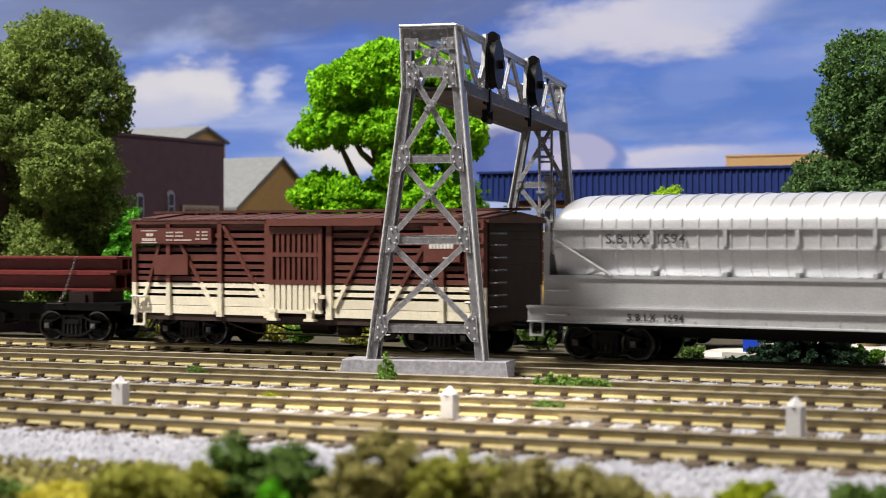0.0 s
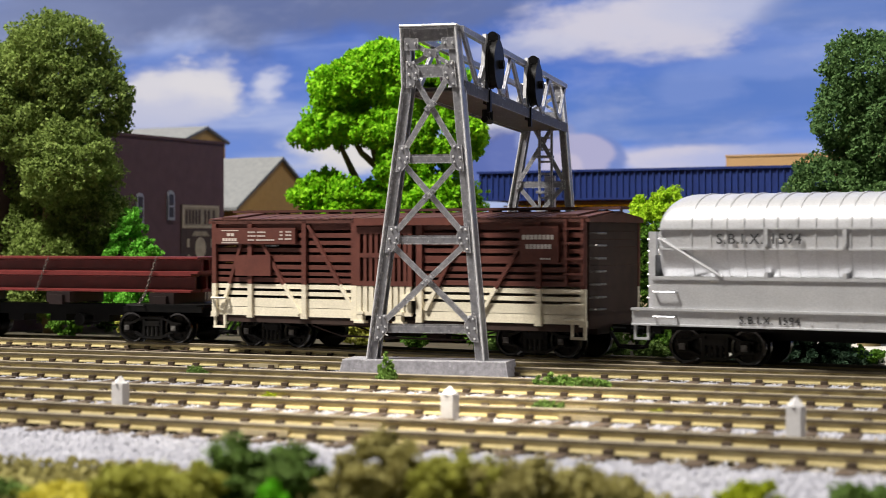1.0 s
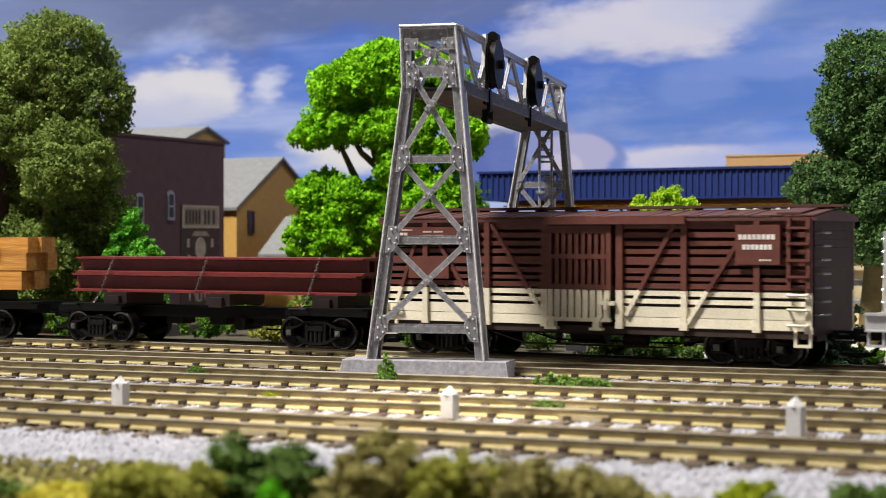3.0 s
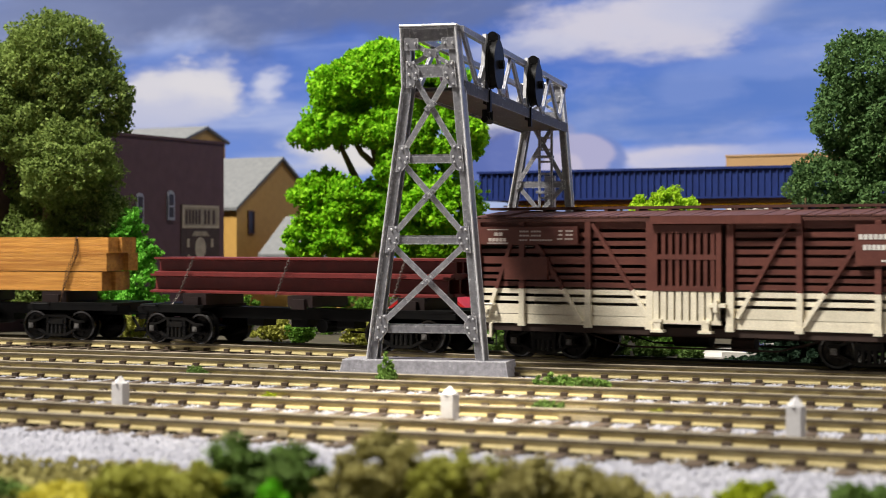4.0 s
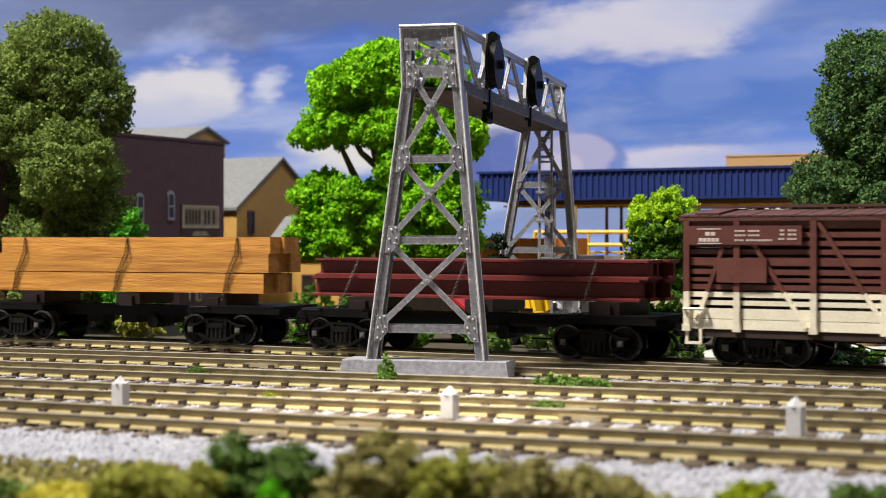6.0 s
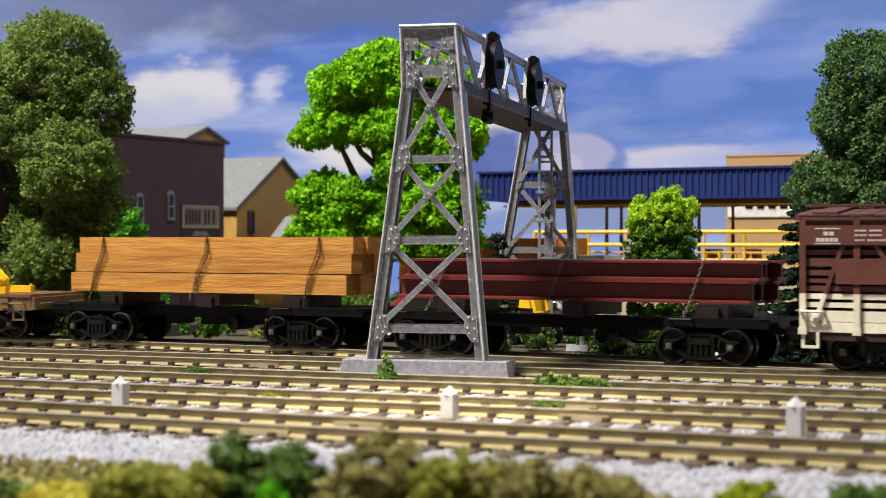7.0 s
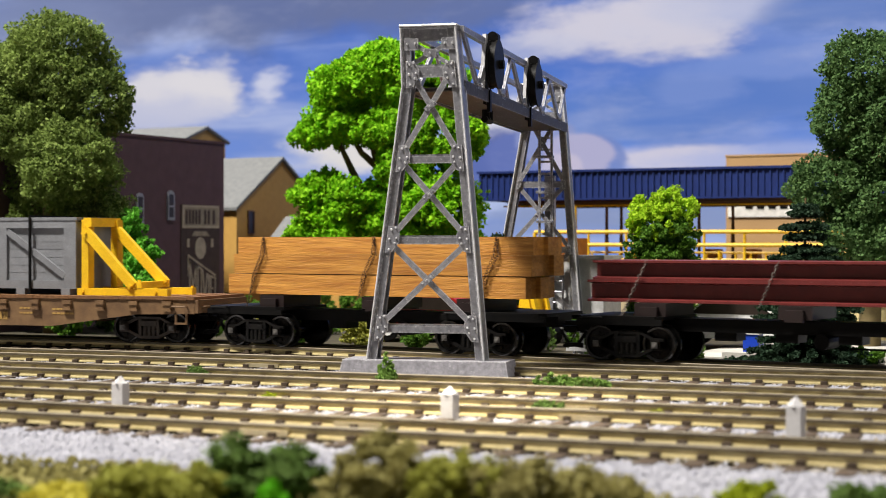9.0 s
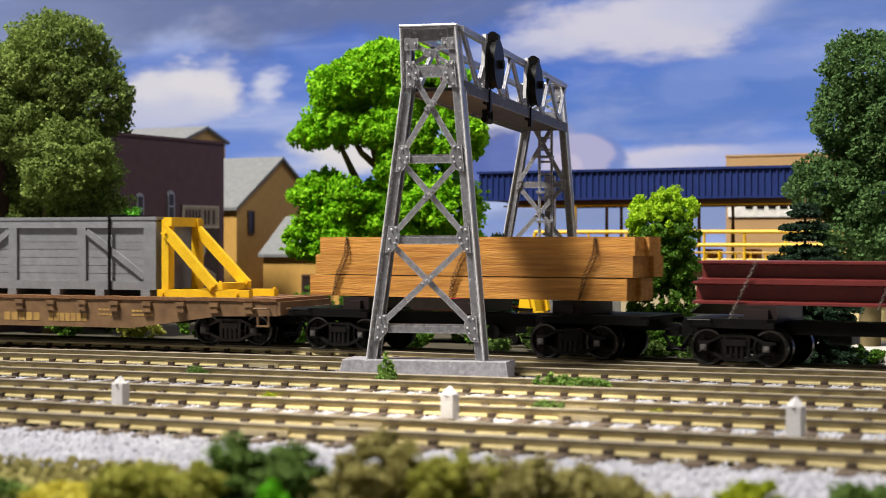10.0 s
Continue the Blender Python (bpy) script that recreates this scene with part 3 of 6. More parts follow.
def beam_car(x0):
    car = skeleton_flat("steel_beam_car", "black skeleton flat car on arch-bar trucks carrying steel beams", x0, 113.0, 14.4, 95.0, (20.0, 59.0, 97.0))
    # two layers of wide-flange beams, three side by side
    load = thing("steel_beams", "stack of dark red oxide steel beams chained on a flat car", "steel beams", x0, TRACK_Y)
    xa, xb = 0.9, 107.6
    for z0, z1 in ((17.5, 23.3), (23.3, 28.5)):
        for yc, dx in ((-4.2, 0), (2.2, -1.2), (8.6, 0.8)):
            bm = B()
            hw = 3.2
            a, b = xa + dx - (0 if z0 < 20 else -1.6), xb + dx - (0 if z0 < 20 else -1.0)
            if yc == -4.2 and z0 < 20:
                b -= 1.4
            prism(bm, [(yc - hw, z0), (yc + hw, z0), (yc + hw, z0 + 0.6), (yc + 0.45, z0 + 1.0), (yc + 0.45, z1 - 1.0), (yc + hw, z1 - 0.6), (yc + hw, z1 - 0.02),
                       (yc - hw, z1 - 0.02), (yc - hw, z1 - 0.6), (yc - 0.45, z1 - 1.0), (yc - 0.45, z0 + 1.0), (yc - hw, z0 + 0.6)], "x", a, b)
            part("beam", bm, REDSTEEL, load, bevel=0.1)
    for xt, xo in ((18.6, 12.4), (54.4, 48.8), (94.4, 89.8)):
        y = -7.6
        foot = [(xo, -11.4, 13.8)] if xo != 48.8 else []
        chain(load, foot + [(xo + 0.6, y - 0.4, 17.4), ((xo + xt) / 2 + 0.4, y - 0.4, 23.4), (xt, y - 0.3, 28.8)], size=0.85, material=GREYCHAIN)
    CARS.append((load, x0, 14.4, 95.0))


def timber_car(x0):
    car = skeleton_flat("timber_car", "black skeleton flat car on arch-bar trucks carrying timbers", x0, 114.5, 17.5, 92.0, (22.0, 58.5, 90.0))
    load = thing("timber_load", "stack of warm brown squared timbers chained on a flat car", "timber", x0, TRACK_Y)
    rows = [(17.7, 23.6, 5.8, 107.3), (23.9, 29.66, 7.8, 109.0), (29.7, 34.7, 9.4, 109.6)]
    for k, (z0, z1, a, b) in enumerate(rows):
        ny = 3
        w = 19.0 / ny
        for i in range(ny):
            d = (0, 1.3, -0.8)[i] * (1 if k != 1 else -0.6)
            bm = B()
            y0 = -9.5 + i * w
            box(bm, a + d * 0.5, b + d, y0 + 0.06, y0 + w - 0.06, z0, z1)
            part("squared_timber", bm, TIMBER, load, bevel=0.22)
    for xt, xo in ((18.9, 13.9), (58.3, 53.1), (98.2, 93.2)):
        y = -10.0
        foot = [(xo, -11.2, 13.8)] if xo != 53.1 else []
        chain(load, foot + [(xo + 0.3, y, 17.6), (xo + 1.6, y - 0.1, 23.7), (xt - 0.6, y, 29.6), (xt, y + 0.3, 34.9)], size=0.68)
        chain(load, [(xo + 0.8, y - 0.1, 18.4), (xo + 2.9, y - 0.2, 24.5), (xt + 0.9, y - 0.1, 29.8), (xt + 0.2, y + 0.3, 34.9)], size=0.68)
    CARS.append((load, x0, 17.5, 92.0))


def flat_car(x0):
    """Wooden flat car; its right end stands at x = L."""
    L = 160.0
    car = thing("flat_car", "brown wooden-decked model flat car with stake pockets", "train car", x0, TRACK_Y)
    F = -16.5
    for s in (-1, 1):
        bm = B()
        pts = [(0, 11.4), (0, 15.6), (L, 15.6), (L, 11.4), (L - 20, 11.0), (L - 50, 6.9), (50, 6.9), (20, 11.0)]
        prism(bm, pts, "y", *sorted((s * 15.4, s * 16.5)))
        part("side_sill", bm, FLATBROWN, car, bevel=0.12)
        for i in range(13):
            bm = B()
            x = L - 9.0 - i * 11.75
            box(bm, x - 1.5, x + 1.5, *sorted((s * 16.4, s * 17.7)), 13.9, 15.1)
            box(bm, x - 1.2, x + 1.2, *sorted((s * 16.4, s * 17.4)), 12.4, 14.1)
            box(bm, x - 1.5, x + 1.5, *sorted((s * 16.4, s * 17.6)), 12.0, 12.6)
            part("stake_pocket", bm, FLATBROWN, car, bevel=0.12)
        for xa in (L - 7, 2):
            bm = B()
            grab(bm, (xa, s * 16.5, 13.6), (xa + 4.6, s * 16.5, 13.6), (0, s * 1.3, 0), 0.28)
            part("grab_iron", bm, FLATBROWN, car)
            bm = B()
            stirrup(bm, xa + 0.6, xa + 4.2, s * 16.2, 8.4, 11.6, 0.6)
            part("step", bm, FLATBROWN, car)
    n = 62
    plank = None
    for i in range(n):
        w = L / n
        if plank is None:
            bm = B()
            box(bm, 0.05, w - 0.05, -16.9, 16.9, 15.6, 16.5)
            plank = mesh_of("deck_plank", bm, DECK)
        piece("deck_plank", plank, car, i * w, 0, random.uniform(-0.08, 0.08))
    for xe, d in ((0, -1), (L, 1)):
        bm = B()
        box(bm, *sorted((xe, xe + d * 1.2)), -16.4, 16.4, 11.6, 15.6)
        for y in (-12, -7, 7, 12):
            grab(bm, (xe + d * 1.2, y - 1.6, 13.6), (xe + d * 1.2, y + 1.6, 13.6), (d * 0.9, 0, 0), 0.28)
        part("end_sill", bm, FLATBROWN, car, bevel=0.12)
    bm = B()
    box(bm, 2, L - 2, -15.2, 15.2, 14.0, 15.5)
    box(bm, 2, L - 2, -4, 4, 8.6, 14.0)
    part("underframe", bm, BLACK, car)
    bars("name_print", [(L - 97.5, L - 83.5, 9.9, 2.5, 5), (L - 80.6, L - 66.0, 9.9, 2.5, 7)], -16.51, OLDGOLD, car)
    bars("small_print", [(L - 62, L - 56, 12.4, 0.6, 4), (L - 62, L - 57, 10.9, 0.6, 4), (L - 50, L - 44, 12.2, 0.6, 4), (L - 50, L - 42, 10.9, 0.6, 5)], -16.51, OLDGOLD, car)
    for x in (18.5, L - 18.5):
        truck(car, x, 8.6, FLATTRUCK)
    coupler(car, 0, -1, BLACK)
    coupler(car, L + 1, 1, BLACK)
    CARS.append((car, x0, 18.5, L - 18.5))
    # grey crate lashed on the deck
    crate = thing("grey_crate", "long grey wooden crate with plank sides lashed on a flat car", "crate", x0, TRACK_Y)
    c0, c1, f = L - 136.0, L - 44.4, -11.6
    bm = B()
    box(bm, c0 + 1, c1 - 1, f + 1.2, -f - 1.2, 18.6, 39.6)
    part("inner_box", bm, GREY, crate)
    nrow = 7
    for s, yo in ((-1, f), (1, -f)):
        for i in range(nrow):
            bm = B()
            z = 21.0 + i * 2.45
            box(bm, c0 + 1, c1 - 1, *sorted((yo - s * 1.2, yo - s * 0.5)), z, z + 2.32)
            part("plank", bm, GREY, crate, bevel=0.14)
        for z0, z1 in ((18.4, 21.0), (37.6, 40.0)):
            bm = B()
            box(bm, c0, c1, *sorted((yo - s * 0.8, yo + s * 0.3)), z0, z1)
            part("rail", bm, GREY, crate, bevel=0.15)
        for x in (c1 - 2.2, c1 - 27.2, c1 - 53.4, c1 - 77, c0 + 2.2):
            bm = B()
            w = 2.2 if x in (c1 - 2.2, c0 + 2.2) else 1.6
            box(bm, x - w, x + w, *sorted((yo - s * 0.8, yo + s * 0.3)), 21.0, 37.6)
            part("batten", bm, GREY, crate, bevel=0.15)
        for xa, za, xb, zb in ((c1 - 25.4, 36.6, c1 - 4.2, 22.4), (c1 - 75.2, 36.6, c1 - 79 + 24, 36.6), (c1 - 75.0, 22.4, c1 - 55.0, 36.6)):
            if za == zb:
                continue
            bm = B()
            strut(bm, (xa, yo - s * 0.1, za), (xb, yo - s * 0.1, zb), 1.9, 0.9, up=(0, s, 0))
            part("diagonal", bm, GREY, crate)
    bm = B()
    box(bm, c0 - 0.4, c1 + 0.4, f - 0.5, -f + 0.5, 40.0, 41.0)
    part("lid", bm, GREY, crate, bevel=0.15)
    for i in range(6):
        bm = B()
        x = c1 - 3.4 - i * 16.6
        box(bm, x - 1.6, x + 1.6, f - 0.9, -f + 0.9, 16.52, 18.5)
        part("skid", bm, GREY, crate, bevel=0.2)
    for x in (c1 - 16.6, c1 - 74.0):
        bm = B()
        for pa, pb in (((x, f - 0.7, 14.6), (x, f - 0.7, 41.2)), ((x, f - 0.7, 41.3), (x, -f + 0.7, 41.3)), ((x, -f + 0.7, 41.2), (x, -f + 0.7, 15.0))):
            strut(bm, pa, pb, 0.7, 0.7)
        part("lashing_strap", bm, BLACK, crate)
    CARS.append((crate, x0, 18.5, L - 18.5))
    # yellow timber bracing frame
    brace = thing("yellow_brace", "bright yellow timber bracing frame on a flat car deck", "bracing frame", x0, TRACK_Y)
    for nm, a, b, w, h in (("base_beam", (L - 44.0, -10.4, 17.6), (L - 12.0, -10.4, 17.6), 2.6, 2.2), ("base_beam", (L - 44.0, 4.4, 17.6), (L - 11.4, 4.4, 17.6), 2.6, 2.2),
                           ("upright", (L - 41.6, -9.4, 18.6), (L - 41.6, -9.4, 40.2), 2.4, 3.4), ("upright", (L - 39.4, 4.4, 18.6), (L - 39.4, 4.4, 40.2), 2.4, 3.4),
                           ("cap_beam", (L - 40.4, -11.5, 39.4), (L - 40.4, 6.0, 39.4), 2.8, 2.8), ("raker", (L - 41.4, -11.4, 37.0), (L - 24.0, -11.4, 19.4), 1.8, 3.0),
                           ("raker", (L - 38.4, 3.0, 37.0), (L - 20.8, 3.0, 20.0), 1.8, 3.0), ("cross_beam", (L - 22.6, -11.8, 19.8), (L - 22.6, 6.0, 19.8), 3.0, 2.0)):
        bm = B()
        strut(bm, a, b, w, h)
        part(nm, bm, YELLOW, brace, bevel=0.18)
    for p, d in (((L - 40.6, -12.3, 36.0), (0, -0.5, 0)), ((L - 24.6, -12.3, 19.6), (0, -0.5, 0)), ((L - 42.0, -11.7, 17.6), (0, -0.5, 0)), ((L - 16, -11.7, 17.6), (0, -0.5, 0)), ((L - 22.4, -10.6, 20.8), (0, 0, 0.6)), ((L - 22.4, 4.8, 20.8), (0, 0, 0.6)), ((L - 12, 4.4, 18.7), (0, 0, 0.6))):
        bm = B()
        rod(bm, p, Vector(p) + Vector(d), 0.5, 6)
        part("bolt_head", bm, YELLOW, brace)
    CARS.append((brace, x0, 18.5, L - 18.5))


DARKBROWN = mat("underframe_and_shaded_end_brown", (0.036, 0.017, 0.012), (0.022, 0.011, 0.008), rough=0.7)
FLATBROWN = mat("weathered_flat_brown", (0.185, 0.105, 0.045), (0.115, 0.062, 0.028), rough=0.65, scale=250)
FLATTRUCK = mat("dusty_truck", (0.05, 0.038, 0.028), (0.02, 0.015, 0.012), rough=0.7)
stock_car(-319.8)
silver_car(-180.8)
beam_car(-442.2)
timber_car(-566.0)
flat_car(-730.4)

# ---- the room, the layout board and the printed sky ----
def sky_material():
    m = bpy.data.materials.new("glowing_sky_print")
    m.use_nodes = True
    n, l = m.node_tree.nodes, m.node_tree.links
    bs = n["Principled BSDF"]
    co = n.new("ShaderNodeTexCoord")

    def value(op, a, b):
        k = n.new("ShaderNodeMath")
        k.operation = op
        for i, v in enumerate((a, b)):
            if isinstance(v, (int, float)):
                k.inputs[i].default_value = v
            else:
                l.new(v, k.inputs[i])
        return k.outputs[0]

    def noise_tex(scale, stretch, detail, off=0.0, rough=0.55):
        mp = n.new("ShaderNodeMapping")
        mp.inputs["Scale"].default_value = stretch
        mp.inputs["Location"].default_value = (off, 0, off)
        l.new(co.outputs["Object"], mp.inputs[0])
        t = n.new("ShaderNodeTexNoise")
        t.inputs["Scale"].default_value, t.inputs["Detail"].default_value = scale, detail
        t.inputs["Roughness"].default_value = rough
        l.new(mp.outputs[0], t.inputs[0])
        return t.outputs[0]

    def remap(v, a, b, c=0.0, d=1.0):
        r = n.new("ShaderNodeMapRange")
        r.interpolation_type = "SMOOTHSTEP"
        for i, x in enumerate((a, b, c, d)):
            r.inputs[i + 1].default_value = x
        l.new(v, r.inputs[0])
        return r.outputs[0]

    def blend(fac, a, b):
        k = n.new("ShaderNodeMix")
        k.data_type = "RGBA"
        l.new(fac, k.inputs[0])
        for i, v in ((6, a), (7, b)):
            if isinstance(v, tuple):
                k.inputs[i].default_value = (*v, 1)
            else:
                l.new(v, k.inputs[i])
        return k.outputs[2]

    def cloud(x, z, rx, rz, wob, crisp=False):
        """A soft patch at (x, z) in millimetres, broken up by the noise wob."""
        mp = n.new("ShaderNodeMapping")
        mp.inputs["Location"].default_value = (-x / rx, 0, -z / rz)
        mp.inputs["Scale"].default_value = (1000 / rx, 0, 1000 / rz)
        l.new(co.outputs["Object"], mp.inputs[0])
        ln = n.new("ShaderNodeVectorMath")
        ln.operation = "LENGTH"
        l.new(mp.outputs[0], ln.inputs[0])
        small = rx < 40 and not crisp
        if crisp:
            return remap(value("ADD", ln.outputs["Value"], value("MULTIPLY", value("SUBTRACT", wob, 0.5), 0.9)), 1.04, 0.80)
        d = value("ADD", ln.outputs["Value"], value("MULTIPLY", value("SUBTRACT", wob, 0.5), 3.4 if small else 1.7))
        return remap(d, 1.2 if small else 1.08, 0.3 if small else 0.5)

    sep = n.new("ShaderNodeSeparateXYZ")
    l.new(co.outputs["Object"], sep.inputs[0])
    big = noise_tex(9, (0.55, 1, 1.7), 5, 0.3)
    mid = noise_tex(16, (0.7, 1, 1.3), 6, 1.7)
    fine = noise_tex(30, (0.5, 1, 1.6), 6, 4.1, 0.6)
    streak = noise_tex(7, (0.5, 1, 4.5), 5, 2.2)
    col = blend(remap(sep.outputs[2], 0.05, 0.17), (0.115, 0.235, 0.66), (0.055, 0.125, 0.43))
    col = blend(remap(big, 0.40, 0.66), col, (0.14, 0.22, 0.52))
    col = blend(value("MULTIPLY", remap(streak, 0.47, 0.66), 0.75), col, (0.34, 0.40, 0.62))
    dark, pale, white = (0.105, 0.135, 0.27), (0.42, 0.44, 0.58), (0.66, 0.65, 0.68)
    for x, z, rx, rz, c, amount in ((-640, 196, 230, 40, dark, 0.9), (-470, 186, 120, 26, dark, 0.75), (-800, 176, 90, 45, (0.16, 0.20, 0.36), 0.8),
                                    (-684, 131, 66, 24, (0.56, 0.55, 0.60), 0.95), (-650, 142, 32, 18, (0.56, 0.55, 0.60), 0.9), (-608, 136, 18, 15, (0.50, 0.52, 0.64), 0.9), (-700, 118, 70, 16, pale, 0.9),
                                    (-352, 158, 85, 22, (0.50, 0.49, 0.58), 0.95), (-300, 166, 50, 15, pale, 0.8), (-420, 150, 60, 10, pale, 0.55), (-540, 92, 60, 22, (0.60, 0.58, 0.58), 0.95),
                                    (-300, 112, 130, 34, (0.085, 0.165, 0.45), 0.75), (-250, 132, 120, 10, (0.16, 0.24, 0.54), 0.7), (-230, 160, 60, 16, (0.10, 0.17, 0.42), 0.7), (-318, 120, 26, 12, (0.22, 0.29, 0.56), 0.35), (-438, 104, 36, 16, white, 0.85),
                                    (-440, 82, 42, 20, (0.10, 0.13, 0.33), 1.0), (-318, 82, 55, 10, (0.52, 0.50, 0.60), 0.9), (-250, 80, 90, 12, (0.30, 0.36, 0.62), 0.7),
                                    (-450, 56, 90, 14, (0.40, 0.46, 0.66), 0.8), (-400, 44, 80, 12, (0.13, 0.20, 0.45), 0.6), (-340, 50, 130, 13, (0.20, 0.25, 0.42), 0.8)):
        col = blend(value("MULTIPLY", cloud(x, z, rx, rz, mid if rx > 100 else fine), amount), col, c)
    for x, z, rx, rz, c in ((-452, 78, 30, 17, (0.085, 0.125, 0.36)), (-424, 84, 24, 14, (0.10, 0.14, 0.38)), (-404, 92, 22, 16, (0.20, 0.24, 0.46)), (-378, 82, 25, 17, (0.14, 0.20, 0.46)), (-385, 84, 24, 15, (0.36, 0.35, 0.52)), (-396, 76, 16, 10, (0.44, 0.41, 0.54))):
        col = blend(value("MULTIPLY", cloud(x, z, rx, rz, fine, True), 0.9), col, c)
    col = blend(value("MULTIPLY", remap(fine, 0.48, 0.78), 0.25), col, (0.45, 0.47, 0.60))
    bs.inputs["Roughness"].default_value = 0.9
    bs.inputs["Specular IOR Level"].default_value = 0.1
    dim = n.new("ShaderNodeVectorMath")
    dim.operation = "SCALE"
    dim.inputs[3].default_value = 0.3
    l.new(col, dim.inputs[0])
    l.new(dim.outputs[0], bs.inputs["Base Color"])
    # The print glows by itself; its brightness does not come from the lamps.
    l.new(col, bs.inputs["Emission Color"])
    bs.inputs["Emission Strength"].default_value = 0.80
    return m


# Unseen shell added around the layout; dark paint keeps bounced light low.
WALLPAINT = mat("dark_room_shell_paint", (0.09, 0.087, 0.084), (0.075, 0.072, 0.07), rough=0.9, scale=3, fine=60, bump=0)
for nm, dims in (("wall_north", (-1400, 700, 970, 1070, -60, 1800)), ("wall_south", (-1400, 700, -800, -700, -60, 1800)),
                 ("wall_west", (-1400, -1300, -700, 970, -60, 1800)), ("wall_east", (600, 700, -700, 970, -60, 1800))):
    bm = B()
    box(bm, *dims)
    tagged(part(nm, bm, WALLPAINT), "unseen dark wall closing the hobby room", "wall", kind="structure")
bm = B()
box(bm, -1400, 700, -800, 1070, 1800, 1850)
tagged(part("ceiling", bm, WALLPAINT), "unseen dark ceiling closing the hobby room", "ceiling", kind="structure")
bm = B()
box(bm, -1300, 600, -700, 970, -60, -1.6)
tagged(part("ground", bm, EARTH), "brown earth scatter over the layout board", "ground", kind="structure")
bm = B()
box(bm, -1150, 100, 900, 906, -1.6, 420)
tagged(part("backdrop", bm, sky_material()), "self-lit printed blue sky backdrop with white clouds", "backdrop", kind="structure")


# ---- scatter: many small grains as one mesh ----
OCTA = (np.array([(1, 0, 0), (-1, 0, 0), (0, 1, 0), (0, -1, 0), (0, 0, 1), (0, 0, -1)], float), np.array([(0, 2, 4), (2, 1, 4), (1, 3, 4), (3, 0, 4), (2, 0, 5), (1, 2, 5), (3, 1, 5), (0, 3, 5)]))
LEAF = (np.array([(-1, -0.55, 0), (0.1, -0.8, 0.25), (1, 0, 0.05), (0.1, 0.8, -0.2), (-1, 0.5, 0.1)], float), np.array([(0, 1, 2), (0, 2, 3), (0, 3, 4)]))


def turns(rng, n):
    q = rng.normal(size=(n, 4))
    q /= np.linalg.norm(q, axis=1)[:, None]
    w, x, y, z = q.T
    return np.stack([np.stack([1 - 2 * (y * y + z * z), 2 * (x * y - z * w), 2 * (x * z + y * w)], -1), np.stack([2 * (x * y + z * w), 1 - 2 * (x * x + z * z), 2 * (y * z - x * w)], -1),
                     np.stack([2 * (x * z - y * w), 2 * (y * z + x * w), 1 - 2 * (x * x + y * y)], -1)], 1)


def grains(name, shape, pts, sizes, material, rng, parent=None, rough=0.25, flat=1.0):
    """One mesh of many turned, uneven copies of a small shape, in millimetres."""
    v, f = shape
    n, k = len(pts), len(v)
    R = turns(rng, n)
    vv = v[None] * (1 + rng.uniform(-rough, rough, (n, k, 1))) * np.array([1, 1, flat])
    vv = np.einsum("nij,nkj->nki", R, vv) * np.asarray(sizes)[:, None, None] + np.asarray(pts)[:, None, :]
    ff = (f[None] + (np.arange(n) * k)[:, None, None]).reshape(-1, f.shape[1])
    me = bpy.data.meshes.new(name)
    vv = (vv.reshape(-1, 3) * MM).astype(np.float32)
    me.vertices.add(len(vv))
    me.vertices.foreach_set("co", vv.ravel())
    me.loops.add(ff.size)
    me.loops.foreach_set("vertex_index", ff.astype(np.int32).ravel())
    me.polygons.add(len(ff))
    me.polygons.foreach_set("loop_start", np.arange(0, ff.size, 3, dtype=np.int32))
    me.update(calc_edges=True)
    me.validate()
    me.materials.append(material)
    ob = new(name, me)
    ob.parent = parent
    return ob


def leaf_mat(name, a, b, c, rough=0.75, scale=60.0, thin=0.38):
    """Foliage: three tones, by clump and by grain."""
    m = bpy.data.materials.new(name)
    m.use_nodes = True
    n, l = m.node_tree.nodes, m.node_tree.links
    bs = n["Principled BSDF"]
    geo = n.new("ShaderNodeNewGeometry")
    co = n.new("ShaderNodeTexCoord")
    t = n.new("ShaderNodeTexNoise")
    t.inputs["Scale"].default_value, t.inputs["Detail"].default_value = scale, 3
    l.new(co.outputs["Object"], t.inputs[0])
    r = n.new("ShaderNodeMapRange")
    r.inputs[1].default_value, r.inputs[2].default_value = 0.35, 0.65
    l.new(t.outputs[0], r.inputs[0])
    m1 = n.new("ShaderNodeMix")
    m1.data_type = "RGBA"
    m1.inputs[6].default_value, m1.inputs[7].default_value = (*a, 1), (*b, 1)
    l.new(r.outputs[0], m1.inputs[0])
    m2 = n.new("ShaderNodeMix")
    m2.data_type = "RGBA"
    m2.inputs[7].default_value = (*c, 1)
    k = n.new("ShaderNodeMath")
    k.operation = "POWER"
    k.inputs[1].default_value = 2.0
    l.new(geo.outputs["Random Per Island"], k.inputs[0])
    l.new(k.outputs[0], m2.inputs[0])
    l.new(m1.outputs[2], m2.inputs[6])
    l.new(m2.outputs[2], bs.inputs["Base Color"])
    bs.inputs["Roughness"].default_value = rough
    bs.inputs["Specular IOR Level"].default_value = 0.15
    if thin:
        tr = n.new("ShaderNodeBsdfTranslucent")
        l.new(m2.outputs[2], tr.inputs[0])
        ms = n.new("ShaderNodeMixShader")
        ms.inputs[0].default_value = thin
        l.new(bs.outputs[0], ms.inputs[1])
        l.new(tr.outputs[0], ms.inputs[2])
        l.new(ms.outputs[0], n["Material Output"].inputs[0])
    return m


STONE = leaf_mat("ballast_stone", (0.40, 0.40, 0.44), (0.32, 0.32, 0.36), (0.26, 0.26, 0.30), 0.9, 120, 0)
